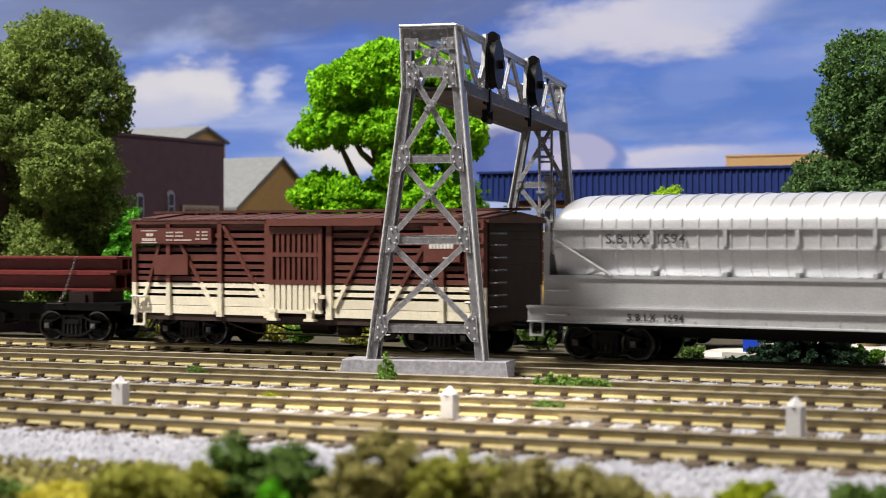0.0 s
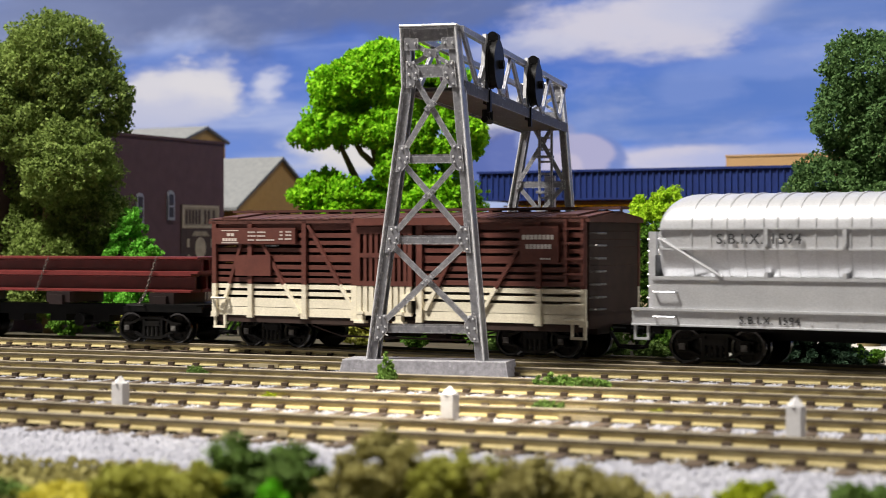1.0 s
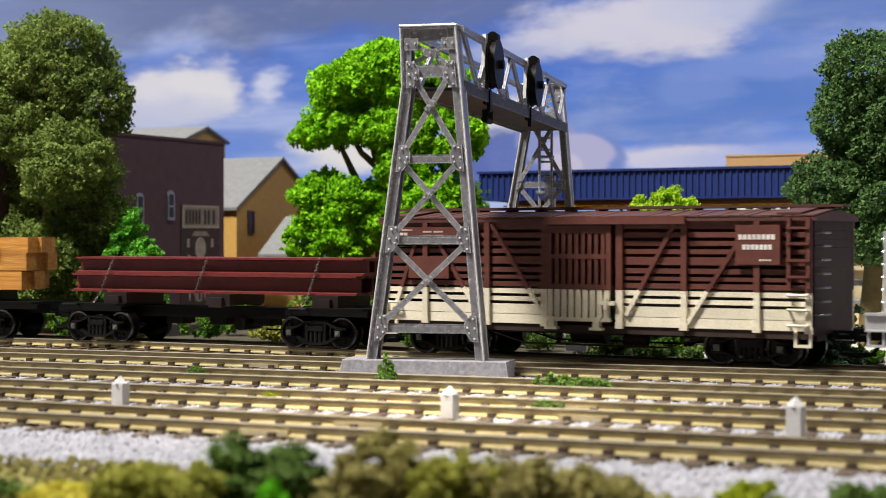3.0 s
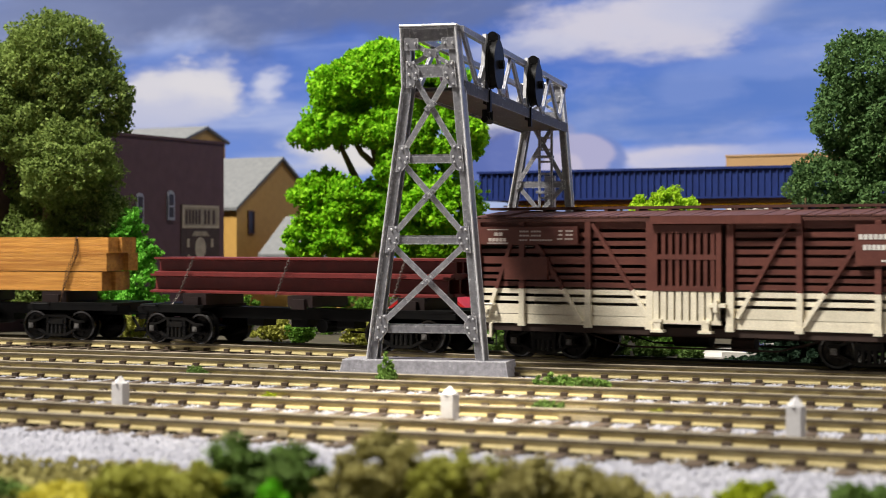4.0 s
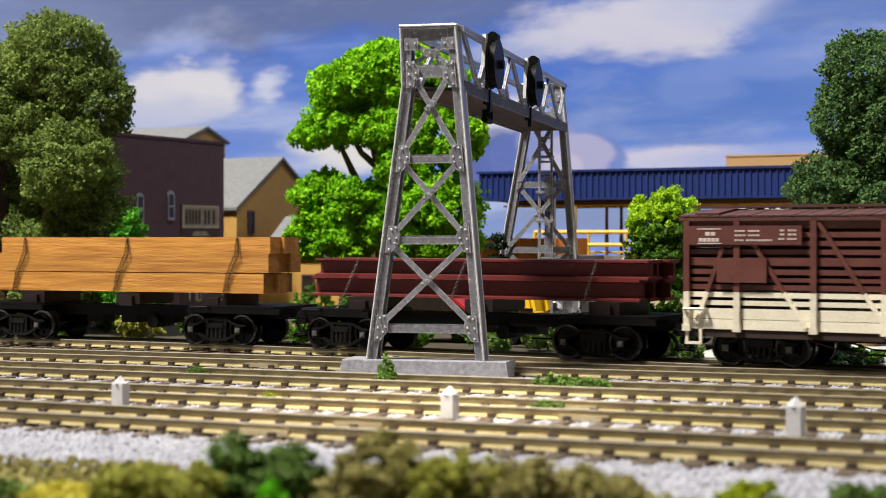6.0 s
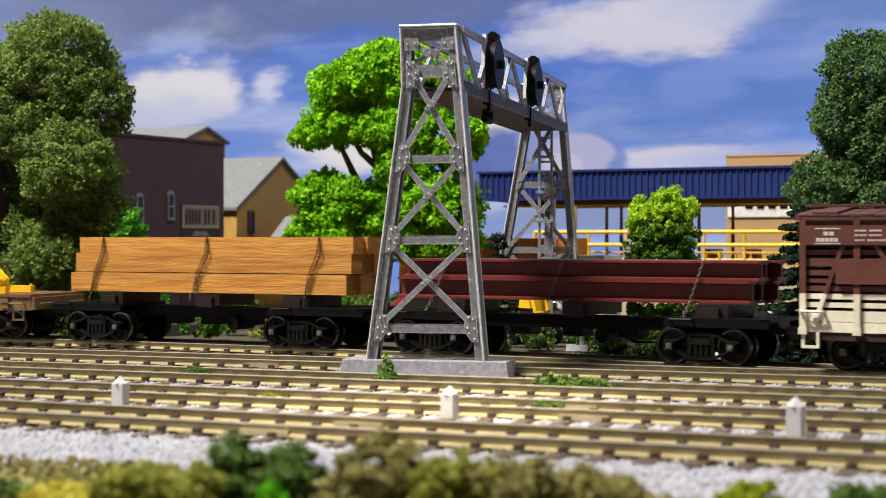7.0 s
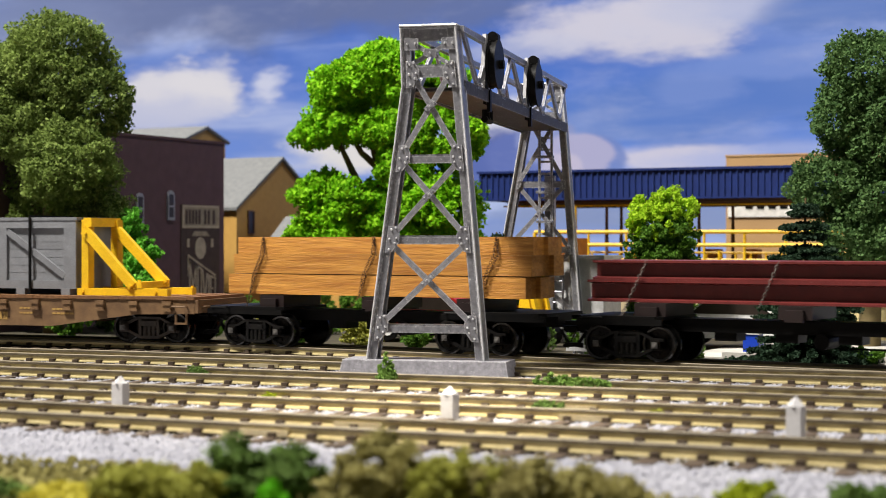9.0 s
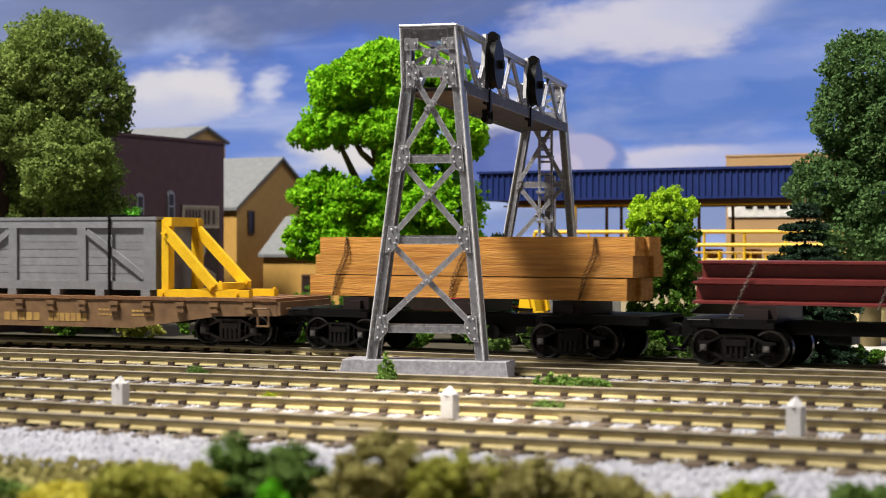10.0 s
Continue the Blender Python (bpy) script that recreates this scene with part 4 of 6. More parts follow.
BROWNSTONE = leaf_mat("brown_ballast", (0.26, 0.21, 0.14), (0.19, 0.15, 0.10), (0.34, 0.30, 0.24), 0.9, 120, 0)

# ---- track beds and tracks ----
bm = B()
prism(bm, [(-900, 135), (-300, 183), (60, 212), (500, 247), (500, 438), (60, 438), (-400, 438), (-900, 400)], "z", -1.5, -0.9)
tagged(part("ballast_bed", bm, BALLAST), "pale grey stone ballast under several tracks", "ballast", kind="structure")
bm = B()
prism(bm, [(-168, 470), (120, 452), (120, 640), (-168, 640)], "z", -1.5, -1.0)
CONCRETE = mat("pale_concrete", (0.50, 0.48, 0.44), (0.38, 0.36, 0.33), rough=0.9, scale=60)
tagged(part("pavement", bm, CONCRETE), "pale grey paved yard beside the platform", "pavement", kind="structure")

TRACKS = [(-138.0, 238.6, 4.6), (-161.0, 279.8, 6.2), (-186.0, 322.9, 5.8), (-211.0, 367.0, 7.4)]


def track(x, y, turn, lo, hi, pitch=7.55):
    """Two rails on ties; x, y on the near rail, z 0 at the ties' top."""
    tr = thing("railway_track", "model track with brown ties and brown-headed nickel rails", "railway track", x, y, 0, turn, group="tracks of the yard", kind="structure")
    for yy in (0.0, 16.5):
        bm = B()
        prism(bm, [(yy - 1.0, 0.02), (yy + 1.0, 0.02), (yy + 0.9, 0.32), (yy + 0.3, 0.5), (yy + 0.3, 1.38), (yy - 0.3, 1.38), (yy - 0.3, 0.5), (yy - 0.9, 0.32)], "x", lo, hi)
        rail = part("rail", bm, RAIL, tr, "nickel rail, lit yellow web and dark reflecting head set by colour")
        bm = B()
        prism(bm, [(yy - 0.5, 1.38), (yy + 0.5, 1.38), (yy + 0.55, 1.95), (yy + 0.4, 2.1), (yy - 0.4, 2.1), (yy - 0.55, 1.95)], "x", lo, hi)
        part("rail_head", bm, RAILTOP, rail)
    bm = B()
    v = box(bm, -1.45, 1.45, -8.4, 24.9, -1.4, 0.0)
    tie = mesh_of("tie", bm, TIE, bevel=0.12)
    bm = B()
    for yy in (0.0, 16.5):
        for s in (-1, 1):
            box(bm, -0.75, 0.75, *sorted((yy + s * 0.42, yy + s * 1.75)), 0.0, 0.85)
    plate = mesh_of("spike_plate", bm, TIE, bevel=0.1)
    n = int((hi - lo) / pitch)
    for i in range(n):
        xx = lo + (i + 0.5) * pitch
        rz = random.uniform(-1.2, 1.2)
        t = piece("tie", tie, tr, xx, 0, random.uniform(-0.1, 0), 0, 0, rz)
        piece("spike_plate", plate, t, 0, 0, 0)
    return tr


tr5 = track(*TRACKS[0], -190, 190)
tr4 = track(*TRACKS[1], -230, 210)
tr3 = track(*TRACKS[2], -270, 230)
tr2 = track(*TRACKS[3], -300, 240)


def curved_track(lo, hi, pitch=7.55):
    """The train's track, bent along its centre line."""
    tr = thing("railway_track", "model track with brown ties curving away beyond the gantry", "railway track", 0, 0, 0, 0, group="tracks of the yard", kind="structure")
    xs = [lo + (hi - lo) * i / 130 for i in range(131)]

    def sweep(bm, side, section):
        rings = []
        for x in xs:
            k = math.hypot(1, line_slope(x))
            rings.append([bm.verts.new((x - (side + o) * line_slope(x) / k, line_y(x) + (side + o) / k, z)) for o, z in section])
        for ra, rb in zip(rings, rings[1:]):
            for i in range(len(ra)):
                j = (i + 1) % len(ra)
                bm.faces.new((ra[i], ra[j], rb[j], rb[i]))
        bm.faces.new(rings[0][::-1])
        bm.faces.new(rings[-1])

    for side in (-8.25, 8.25):
        bm = B()
        sweep(bm, side, [(-1.0, 0.02), (1.0, 0.02), (0.9, 0.32), (0.3, 0.5), (0.3, 1.38), (-0.3, 1.38), (-0.3, 0.5), (-0.9, 0.32)])
        rail = part("rail", bm, RAIL, tr, "nickel rail, lit yellow web and dark reflecting head set by colour")
        bm = B()
        sweep(bm, side, [(-0.5, 1.38), (0.5, 1.38), (0.55, 1.95), (0.4, 2.1), (-0.4, 2.1), (-0.55, 1.95)])
        part("rail_head", bm, RAILTOP, rail)
    bm = B()
    box(bm, -1.45, 1.45, -16.65, 16.65, -1.4, 0.0)
    tie = mesh_of("tie", bm, TIE, bevel=0.12)
    bm = B()
    for yy in (-8.25, 8.25):
        for s in (-1, 1):
            box(bm, -0.75, 0.75, *sorted((yy + s * 0.42, yy + s * 1.75)), 0.0, 0.85)
    plate = mesh_of("spike_plate", bm, TIE, bevel=0.1)
    for i in range(int((hi - lo) / pitch)):
        x = lo + (i + 0.5) * pitch
        t = piece("tie", tie, tr, x, line_y(x), random.uniform(-0.1, 0), 0, 0, math.degrees(math.atan(line_slope(x))) + random.uniform(-1.2, 1.2))
        piece("spike_plate", plate, t, 0, 0, 0)
    return tr


tr1 = curved_track(-860, 260)

# rail joiners and loose ballast lumps on the near tracks
JOINER = mat("bright_joiner", (0.72, 0.62, 0.40), rough=0.3, metal=0.5)
for tr, xx, yy in ((tr5, -22.0, 0.0), (tr5, -12.0, 16.5), (tr2, -35.0, 0.0), (tr4, 34.0, 16.5), (tr4, 41.0, 0.0)):
    bm = B()
    box(bm, xx - 4.8, xx + 4.8, yy - 1.25, yy + 1.25, 0.05, 1.05)
    part("rail_joiner", bm, JOINER, tr, "bright metal joiner clasping the rail foot", bevel=0.15)

rng = np.random.default_rng(5)


def in_band(x, slope, y0, y1):
    return y0 + slope * x + rng.random(len(x)) * (y1 - y0)


def bed_stones(name, lab, n, xa, xb, ya, yb, slope, size, material, z=-0.75):
    x = rng.uniform(xa, xb, n)
    y = in_band(x, slope, ya, yb)
    p = np.stack([x, y, z + rng.uniform(-0.25, 0.3, n)], 1)
    return tagged(grains(name, OCTA, p, rng.uniform(size * 0.55, size, n), material, rng, rough=0.35), lab, "gravel", kind="stuff")


bed_stones("ballast_stones", "pale grey ballast stones on the track shoulder", 42000, -240, -30, 206, 245, 0.08, 0.55, STONE)
bed_stones("ballast_stones", "pale grey ballast stones between the tracks", 22000, -330, -40, 290, 303, 0.09, 0.6, STONE)
bed_stones("ballast_stones", "pale grey ballast stones between the tracks", 22000, -370, -60, 335, 348, 0.10, 0.55, STONE)
bed_stones("ballast_stones", "pale grey ballast stones between the tracks", 14000, -390, -60, 384, 394, 0.11, 0.5, STONE)
bed_stones("dirty_ballast", "dirty brown ballast between the rails", 12000, -330, -40, 246, 292, 0.09, 0.55, BROWNSTONE, -0.8)
bed_stones("dirty_ballast", "dirty brown ballast between the rails", 16000, -380, -60, 300, 430, 0.06, 0.55, BROWNSTONE, -0.8)


# ---- crane-like signal gantry over the tracks ----
def gantry():
    g = thing("gantry", "silver-grey riveted steel lattice gantry spanning the tracks", "gantry", -208.9, 355.8, 0, 14.2)
    D = 158.0

    spread = [0.0]

    def leg_x(z, s):
        return leg_line(z, s) - spread[0] * max(0.0, 72.0 - z) * (1.0 if s == 0 else 0.15)

    def leg_line(z, s):
        """Outer edge of a leg at height z; s = 0 for the left one, 1 for the right one."""
        if z > 72.2:
            k = (z - 72.2) / 15.4
            return (8.4 - 0.5 * k) if s == 0 else (23.7 - 1.5 * k)
        k = (z - 4) / 68.2
        return 8.4 * k - 0.8 * (1 - k) if s == 0 else 29.6 + (23.7 - 29.6) * k

    for y0, base_z in ((0.0, 1.2), (D, -1.0)):
        spread[0] = 0.04 if y0 else 0.0
        bent = thing("bent", "", "")
        bent.parent = g
        bent.matrix_basis = pose(0, y0 * MM, 0)
        bent["label"] = "riveted lattice tower leg frame"
        foot = 4.0 if y0 == 0 else 0.0
        if y0 == 0:
            bm = B()
            for v in box(bm, -7.6, 36.2, -3.2, 9.6, -1.2, 3.9)[4:]:
                v.co.x += 1.0 if v.co.x < 0 else -0.9
                v.co.y += 0.8 if v.co.y < 0 else -0.6
            part("footing", bm, FOOTING, g, "speckled grey concrete footing slab", bevel=0.4)
        for s in (0, 1):
            d = 1 if s == 0 else -1
            bm = B()
            zs = [foot, 72.0, 86.8]
            for za, zb in zip(zs, zs[1:]):
                xa, xb = leg_x(za, s), leg_x(zb, s)
                # channel: web on the outer side, two flanges facing front and back
                for (o0, o1, ya, yb) in ((0, 2.5, -0.1, 0.55), (0, 0.6, -0.6, 4.2), (0, 2.5, 3.4, 4.0)):
                    pts = []
                    for z, x in ((za, xa), (zb, xb)):
                        for o in (o0, o1):
                            for y in (ya, yb):
                                pts.append(bm.verts.new((x + d * o, y, z)))
                    for q in ((0, 1, 3, 2), (4, 6, 7, 5), (0, 4, 5, 1), (2, 3, 7, 6), (0, 2, 6, 4), (1, 5, 7, 3)):
                        bm.faces.new([pts[i] for i in q])
            part("leg", bm, STEEL, bent, bevel=0.1)
            bm = B()
            for za, zb in zip(zs, zs[1:]):
                for o, y in ((0.15, -0.6), (0.1, 4.1)):
                    rod(bm, (leg_x(za, s) + d * o, y, za), (leg_x(zb, s) + d * o, y, zb), 0.26, 6)
            part("edge_bead", bm, RIVET, bent, "bright worn outer edge of the leg")
        # horizontals and crossed braces
        hz = [11.7, 33.9, 54.1, 76.0] if y0 == 0 else [8.0, 30.4, 52.8, 76.0]
        for z in hz:
            xa, xb = leg_x(z, 0) + 2.0, leg_x(z, 1) - 2.0
            bm = B()
            h = 1.1 if z < 70 else 1.6
            box(bm, xa, xb, 0.2, 0.7, z - h, z + h)
            box(bm, xa, xb, 0.2, 2.4, z + h - 0.4, z + h)
            part("girt", bm, STEEL, bent, bevel=0.08)
        for za, zb in ((hz[0] + 0.7, hz[1] - 0.9), (hz[1] + 0.7, hz[2] - 0.5), (hz[2] + 0.9, hz[3])):
            xl0, xr0, xl1, xr1 = leg_x(za, 0) + 2.2, leg_x(za, 1) - 2.2, leg_x(zb, 0) + 2.2, leg_x(zb, 1) - 2.2
            for k, (p, q) in enumerate((((xl0, za), (xr1, zb)), ((xr0, za), (xl1, zb)))):
                bm = B()
                strut(bm, (p[0], -0.05 + 0.35 * k, p[1]), (q[0], -0.05 + 0.35 * k, q[1]), 1.45, 0.4, up=(0, 1, 0))
                strut(bm, (p[0], 0.5 + 0.35 * k, p[1]), (q[0], 0.5 + 0.35 * k, q[1]), 0.4, 1.2, up=(0, 1, 0))
                part("brace", bm, STEEL, bent)
            mx, mz = (xl0 + xr0 + xl1 + xr1) / 4, za + (zb - za) * (xr0 - xl0) / ((xr0 - xl0) + (xr1 - xl1))
            bm = B()
            prism(bm, [(mx - 1.7, mz - 0.6), (mx - 0.6, mz - 1.5), (mx + 1.7, mz + 0.6), (mx + 0.6, mz + 1.5)], "y", -0.55, 0.1)
            for k in (-1, 0, 1):
                rod(bm, (mx + k * 1.0, -0.5, mz + k * 0.9), (mx + k * 1.0, -0.95, mz + k * 0.9), 0.3, 8, 0.16)
            part("centre_plate", bm, STEEL, bent, smooth=False)
        # gusset plates with rivets
        rivets = B()
        for z in (hz[0], hz[1], hz[2], 75.0):
            for s in (0, 1):
                d = 1 if s == 0 else -1
                x = leg_x(z, s)
                size_k = 1.0 if y0 == 0 else 0.5
                pts = [(leg_x(z - 3.2, s) + d * 1.2, z - 3.2), (leg_x(z - 3.2, s) + d * 3.0, z - 3.0), (x + d * 4.4, z - 0.6), (x + d * 4.6, z + 1.4), (leg_x(z + 3.4, s) + d * 3.2, z + 3.4), (leg_x(z + 3.4, s) + d * 1.2, z + 3.4)]
                pts = [(x + d * 2.0 + (px - x - d * 2.0) * size_k, z + (pz - z) * size_k) for px, pz in pts]
                bm = B()
                prism(bm, pts if d == 1 else pts[::-1], "y", -0.45, 0.1)
                part("gusset_plate", bm, STEEL, bent, bevel=0.06)
                for dz, o in ((-2.4, 2.1), (0.2, 1.9), (0.4, 3.7), (2.6, 2.1), (3.0, 3.2), (-0.9, 3.4)):
                    xx = leg_x(z + dz, s) + d * o
                    xx = x + d * 2.0 + (xx - x - d * 2.0) * size_k
                    rod(rivets, (xx, -0.4, z + dz * size_k), (xx, -0.85, z + dz * size_k), 0.33 * size_k, 8, 0.18 * size_k)
        part("rivets", rivets, RIVET, bent)
        # top panel: frame, small crossed braces
        bm = B()
        box(bm, leg_x(87, 0) - 0.2, leg_x(87, 1) + 0.2, -0.7, 4.4, 86.6, 87.4)
        box(bm, leg_x(84, 0) + 2, leg_x(84, 1) - 2, 0.4, 0.9, 83.4, 86.7)
        part("top_plate", bm, STEEL, bent, bevel=0.12)
        bm = B()
        rod(bm, (leg_x(87, 0) - 0.1, -0.7, 87.3), (leg_x(87, 1) + 0.1, -0.7, 87.3), 0.3, 6)
        rod(bm, (leg_x(87, 1) + 0.2, -0.7, 87.3), (leg_x(87, 1) + 0.2, 4.4, 87.3), 0.25, 6)
        part("edge_bead", bm, RIVET, bent, "bright worn edge of the top plate")
        bm = B()
        xl, xr = leg_x(80, 0), leg_x(80, 1)
        strut(bm, (xl + 2.4, 0.3, 83.2), (xr - 2.4, 0.3, 77.6), 1.1, 0.4, up=(0, 1, 0))
        strut(bm, (xl + 2.4, 0.7, 77.6), (xr - 2.4, 0.7, 83.2), 1.1, 0.4, up=(0, 1, 0))
        prism(bm, [((xl + xr) / 2 - 1.8, 79.8), ((xl + xr) / 2 + 1.4, 79.2), ((xl + xr) / 2 + 1.8, 81.4), ((xl + xr) / 2 - 1.4, 81.6)], "y", -0.2, 0.3)
        for s in (0, 1):
            d, x = (1, xl) if s == 0 else (-1, xr)
            box(bm, *sorted((x + d * 0.8, x + d * 4.4)), -0.4, 0.1, 81.2, 84.2)
        part("top_bracing", bm, STEEL, bent)
        bm = B()
        for s in (0, 1):
            d, x = (1, xl) if s == 0 else (-1, xr)
            for o, z in ((1.6, 82.8), (3.6, 82.8), (1.6, 78.2), (3.2, 78.2)):
                rod(bm, (x + d * o, -0.3, z), (x + d * o, -0.8, z), 0.33, 8, 0.18)
        rod(bm, ((xl + xr) / 2, -0.1, 80.5), ((xl + xr) / 2, -0.7, 80.5), 0.33, 8, 0.18)
        part("rivets", bm, RIVET, bent)

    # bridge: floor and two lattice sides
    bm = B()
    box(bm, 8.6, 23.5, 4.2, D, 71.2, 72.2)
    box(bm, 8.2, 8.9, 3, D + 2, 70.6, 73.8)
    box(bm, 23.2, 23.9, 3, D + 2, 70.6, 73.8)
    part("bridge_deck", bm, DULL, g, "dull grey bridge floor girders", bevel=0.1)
    n = 10
    for s, x in ((-1, 8.1), (1, 22.9)):
        bm = B()
        box(bm, x - 0.8, x + 0.8, 2, D + 3, 85.8, 87.3)
        part("top_chord", bm, STEEL, g, bevel=0.15)
        step = (D - 2) / n
        for i in range(n):
            ya, yb = 4 + i * step, 4 + (i + 1) * step
            if i % 2 == 0:
                a, b = (x, ya, 86.4), (x + s * 0.5, yb, 73.4)
            else:
                a, b = (x + s * 0.5, ya, 73.4), (x, yb, 86.4)
            bm = B()
            strut(bm, a, b, 0.9, 1.7)
            part("lattice_bar", bm, STEEL, g, bevel=0.1)
        for i in range(1, n + 1, 2):
            bm = B()
            y = 4 + i * step
            prism(bm, [(y - 2.4, 73.0), (y + 2.4, 73.0), (y + 1.2, 76.0), (y - 1.2, 76.0)], "x", *sorted((x + s * 0.3, x + s * 1.0)))
            for k in (-1.2, 0, 1.2):
                rod(bm, (x + s * 1.0, y + k, 74.0), (x + s * 1.5, y + k, 74.0), 0.4, 8, 0.2)
            part("joint_plate", bm, STEEL, g)
    # black sheave wheels in their hangers on the outer side
    for y in (32.0, 91.0):
        w = thing("sheave", "", "")
        w.parent = g
        w.matrix_basis = pose(24.7 * MM, y * MM, 0)
        w["label"] = "black sheave wheel in a forked hanger"
        bm = B()
        rod(bm, (-0.2, 0, 80.6), (1.5, 0, 80.6), 6.2, 32)
        rod(bm, (1.4, 0, 80.6), (1.9, 0, 80.6), 6.6, 32)
        rod(bm, (-0.6, 0, 80.6), (-0.1, 0, 80.6), 6.6, 32)
        rod(bm, (1.8, 0, 80.6), (3.2, 0, 80.6), 1.2, 12)
        part("wheel", bm, BLACK, w, smooth=True)
        bm = B()
        for yy in (-1.2, 1.2):
            box(bm, -2.2, -1.4, yy - 0.5, yy + 0.5, 70.0, 88.0)
        box(bm, -3.4, 1.8, -1.7, 1.7, 86.8, 88.2)
        rod(bm, (0.3, -1.6, 87.8), (0.3, 1.6, 87.8), 1.5, 14)
        box(bm, -1.4, 1.8, -1.1, 1.1, 84.5, 88.6)
        box(bm, -1.4, -0.4, -0.8, 0.8, 68.0, 74.0)
        part("hanger", bm, BLACK, w, bevel=0.15)
        bm = B()
        strut(bm, (-1.4, -6.6, 73.6), (-1.2, -3.6, 88.2), 1.0, 1.6)
        part("bright_strut", bm, JOINER2, w, "bright silver strut")
    bm = B()
    for y in (64.0, 68.0):
        rod(bm, (16, y, 71.2), (16, y, 68.4), 1.2, 10)
    rod(bm, (16, 62, 68.4), (16, 70, 68.4), 1.0, 10)
    part("hook_block", bm, BLACK, g)
    # ladder on the far frame
    bm = B()
    for x in (15.2, 19.4):
        box(bm, x - 0.4, x + 0.4, D - 4.2, D - 3.4, 0, 72)
    z = 3.0
    while z < 72:
        box(bm, 15.2, 19.4, D - 4.1, D - 3.5, z - 0.35, z + 0.35)
        z += 4.1
    for z in (40, 50, 62):
        box(bm, 14.6, 20.2, D - 7.6, D - 3.6, z - 0.4, z + 0.4)
    part("ladder", bm, STEEL, g)
    bm = B()
    box(bm, 15.2, 18.6, D + 6.0, D + 9.5, 0, 56)
    part("rear_column", bm, STEEL, g, bevel=0.2)
    return g


FOOTING = worn_edges(mat("speckled_concrete", (0.33, 0.32, 0.355), (0.19, 0.185, 0.205), rough=0.8, scale=900, fine=4000, bump=0.7), (0.66, 0.65, 0.68))
RIVET = mat("bright_rivet", (0.85, 0.85, 0.88), rough=0.35, metal=0.2)
JOINER2 = mat("bright_strut_paint", (0.60, 0.60, 0.62), rough=0.38, metal=0.4)
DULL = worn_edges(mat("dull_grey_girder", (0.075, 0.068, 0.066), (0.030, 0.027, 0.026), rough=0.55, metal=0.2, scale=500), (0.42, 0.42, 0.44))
gantry()


# ---- buildings behind the line ----
def house(name, label, x0, x1, y0, y1, eave, ridge, wall, roof_m, windows=()):
    """Gabled house, ridge along x."""
    h = thing(name, label, "house", x0, y0, -1.5)
    w, d = x1 - x0, y1 - y0
    bm = B()
    prism(bm, [(0, 0), (d, 0), (d, eave), (d / 2, ridge), (0, eave)], "x", 0, w)
    part("wall", bm, wall, h)
    for s in (0, 1):
        bm = B()
        ya, yb = (-2.2, d / 2) if s == 0 else (d + 2.2, d / 2)
        k = (ridge - eave) / (d / 2)
        za = eave - 2.2 * k
        pts = [(ya, za + 0.3), (yb, ridge + 0.3), (yb, ridge + 1.9), (ya, za + 1.7)]
        prism(bm, pts if s == 0 else pts[::-1], "x", -1.5, w + 1.6)
        part("roof", bm, roof_m, h, "weathered grey roof")
    for side, a, z, ww, hh in windows:
        bm = B()
        fr = B()
        if side == "x":
            box(bm, w - 0.3, w + 0.25, a - ww / 2, a + ww / 2, z, z + hh)
            for p in ((a - ww / 2 - 0.7, a - ww / 2, z - 0.7, z + hh + 0.7), (a + ww / 2, a + ww / 2 + 0.7, z - 0.7, z + hh + 0.7), (a - ww / 2, a + ww / 2, z + hh, z + hh + 0.8), (a - ww / 2, a + ww / 2, z - 0.8, z), (a - ww / 2, a + ww / 2, z + hh / 2 - 0.2, z + hh / 2 + 0.2)):
                box(fr, w - 0.2, w + 0.7, *p)
        else:
            box(bm, a - ww / 2, a + ww / 2, -0.25, 0.3, z, z + hh)
            for p in ((a - ww / 2 - 0.7, a - ww / 2, z - 0.7, z + hh + 0.7), (a + ww / 2, a + ww / 2 + 0.7, z - 0.7, z + hh + 0.7), (a - ww / 2, a + ww / 2, z + hh, z + hh + 0.8), (a - ww / 2, a + ww / 2, z - 0.8, z)):
                box(fr, p[0], p[1], -0.7, 0.2, p[2], p[3])
        win = part("window", fr, DARKTRIM, h)
        part("pane", bm, PANE, win)
    return h


DARKTRIM = mat("dark_brown_trim", (0.10, 0.05, 0.035), rough=0.6)
GREYTRIM = mat("pale_grey_trim", (0.36, 0.37, 0.42), rough=0.6)
PANE = mat("dark_window_glass", (0.03, 0.022, 0.018), rough=0.28, spread=0.2)
SIGNCREAM = mat("faded_sign_paint", (0.50, 0.43, 0.33), (0.34, 0.29, 0.22), rough=0.8)
SIGNMID = mat("worn_sign_panel", (0.33, 0.285, 0.215), (0.22, 0.185, 0.14), rough=0.8, scale=300)
SIGNDARK = mat("dark_sign_ground", (0.075, 0.05, 0.045), rough=0.8)
house("yellow_house", "ochre clapboard house with a grey gabled roof", -560, -463, 660, 738, 50.8, 75.6, OCHRE, SHINGLE, (("x", 12, 39.0, 4.2, 10.0),))
house("yellow_annex", "low ochre annex with a pale grey roof", -448, -405, 661, 705, 28.4, 45.0, OCHRE, SHINGLE, (("y", 26, 6, 6, 12),))
house("yellow_house", "ochre house with a pale roof behind a brick store", -640, -538, 719, 756, 89.3, 96.0, OCHRE, SHINGLE, ())


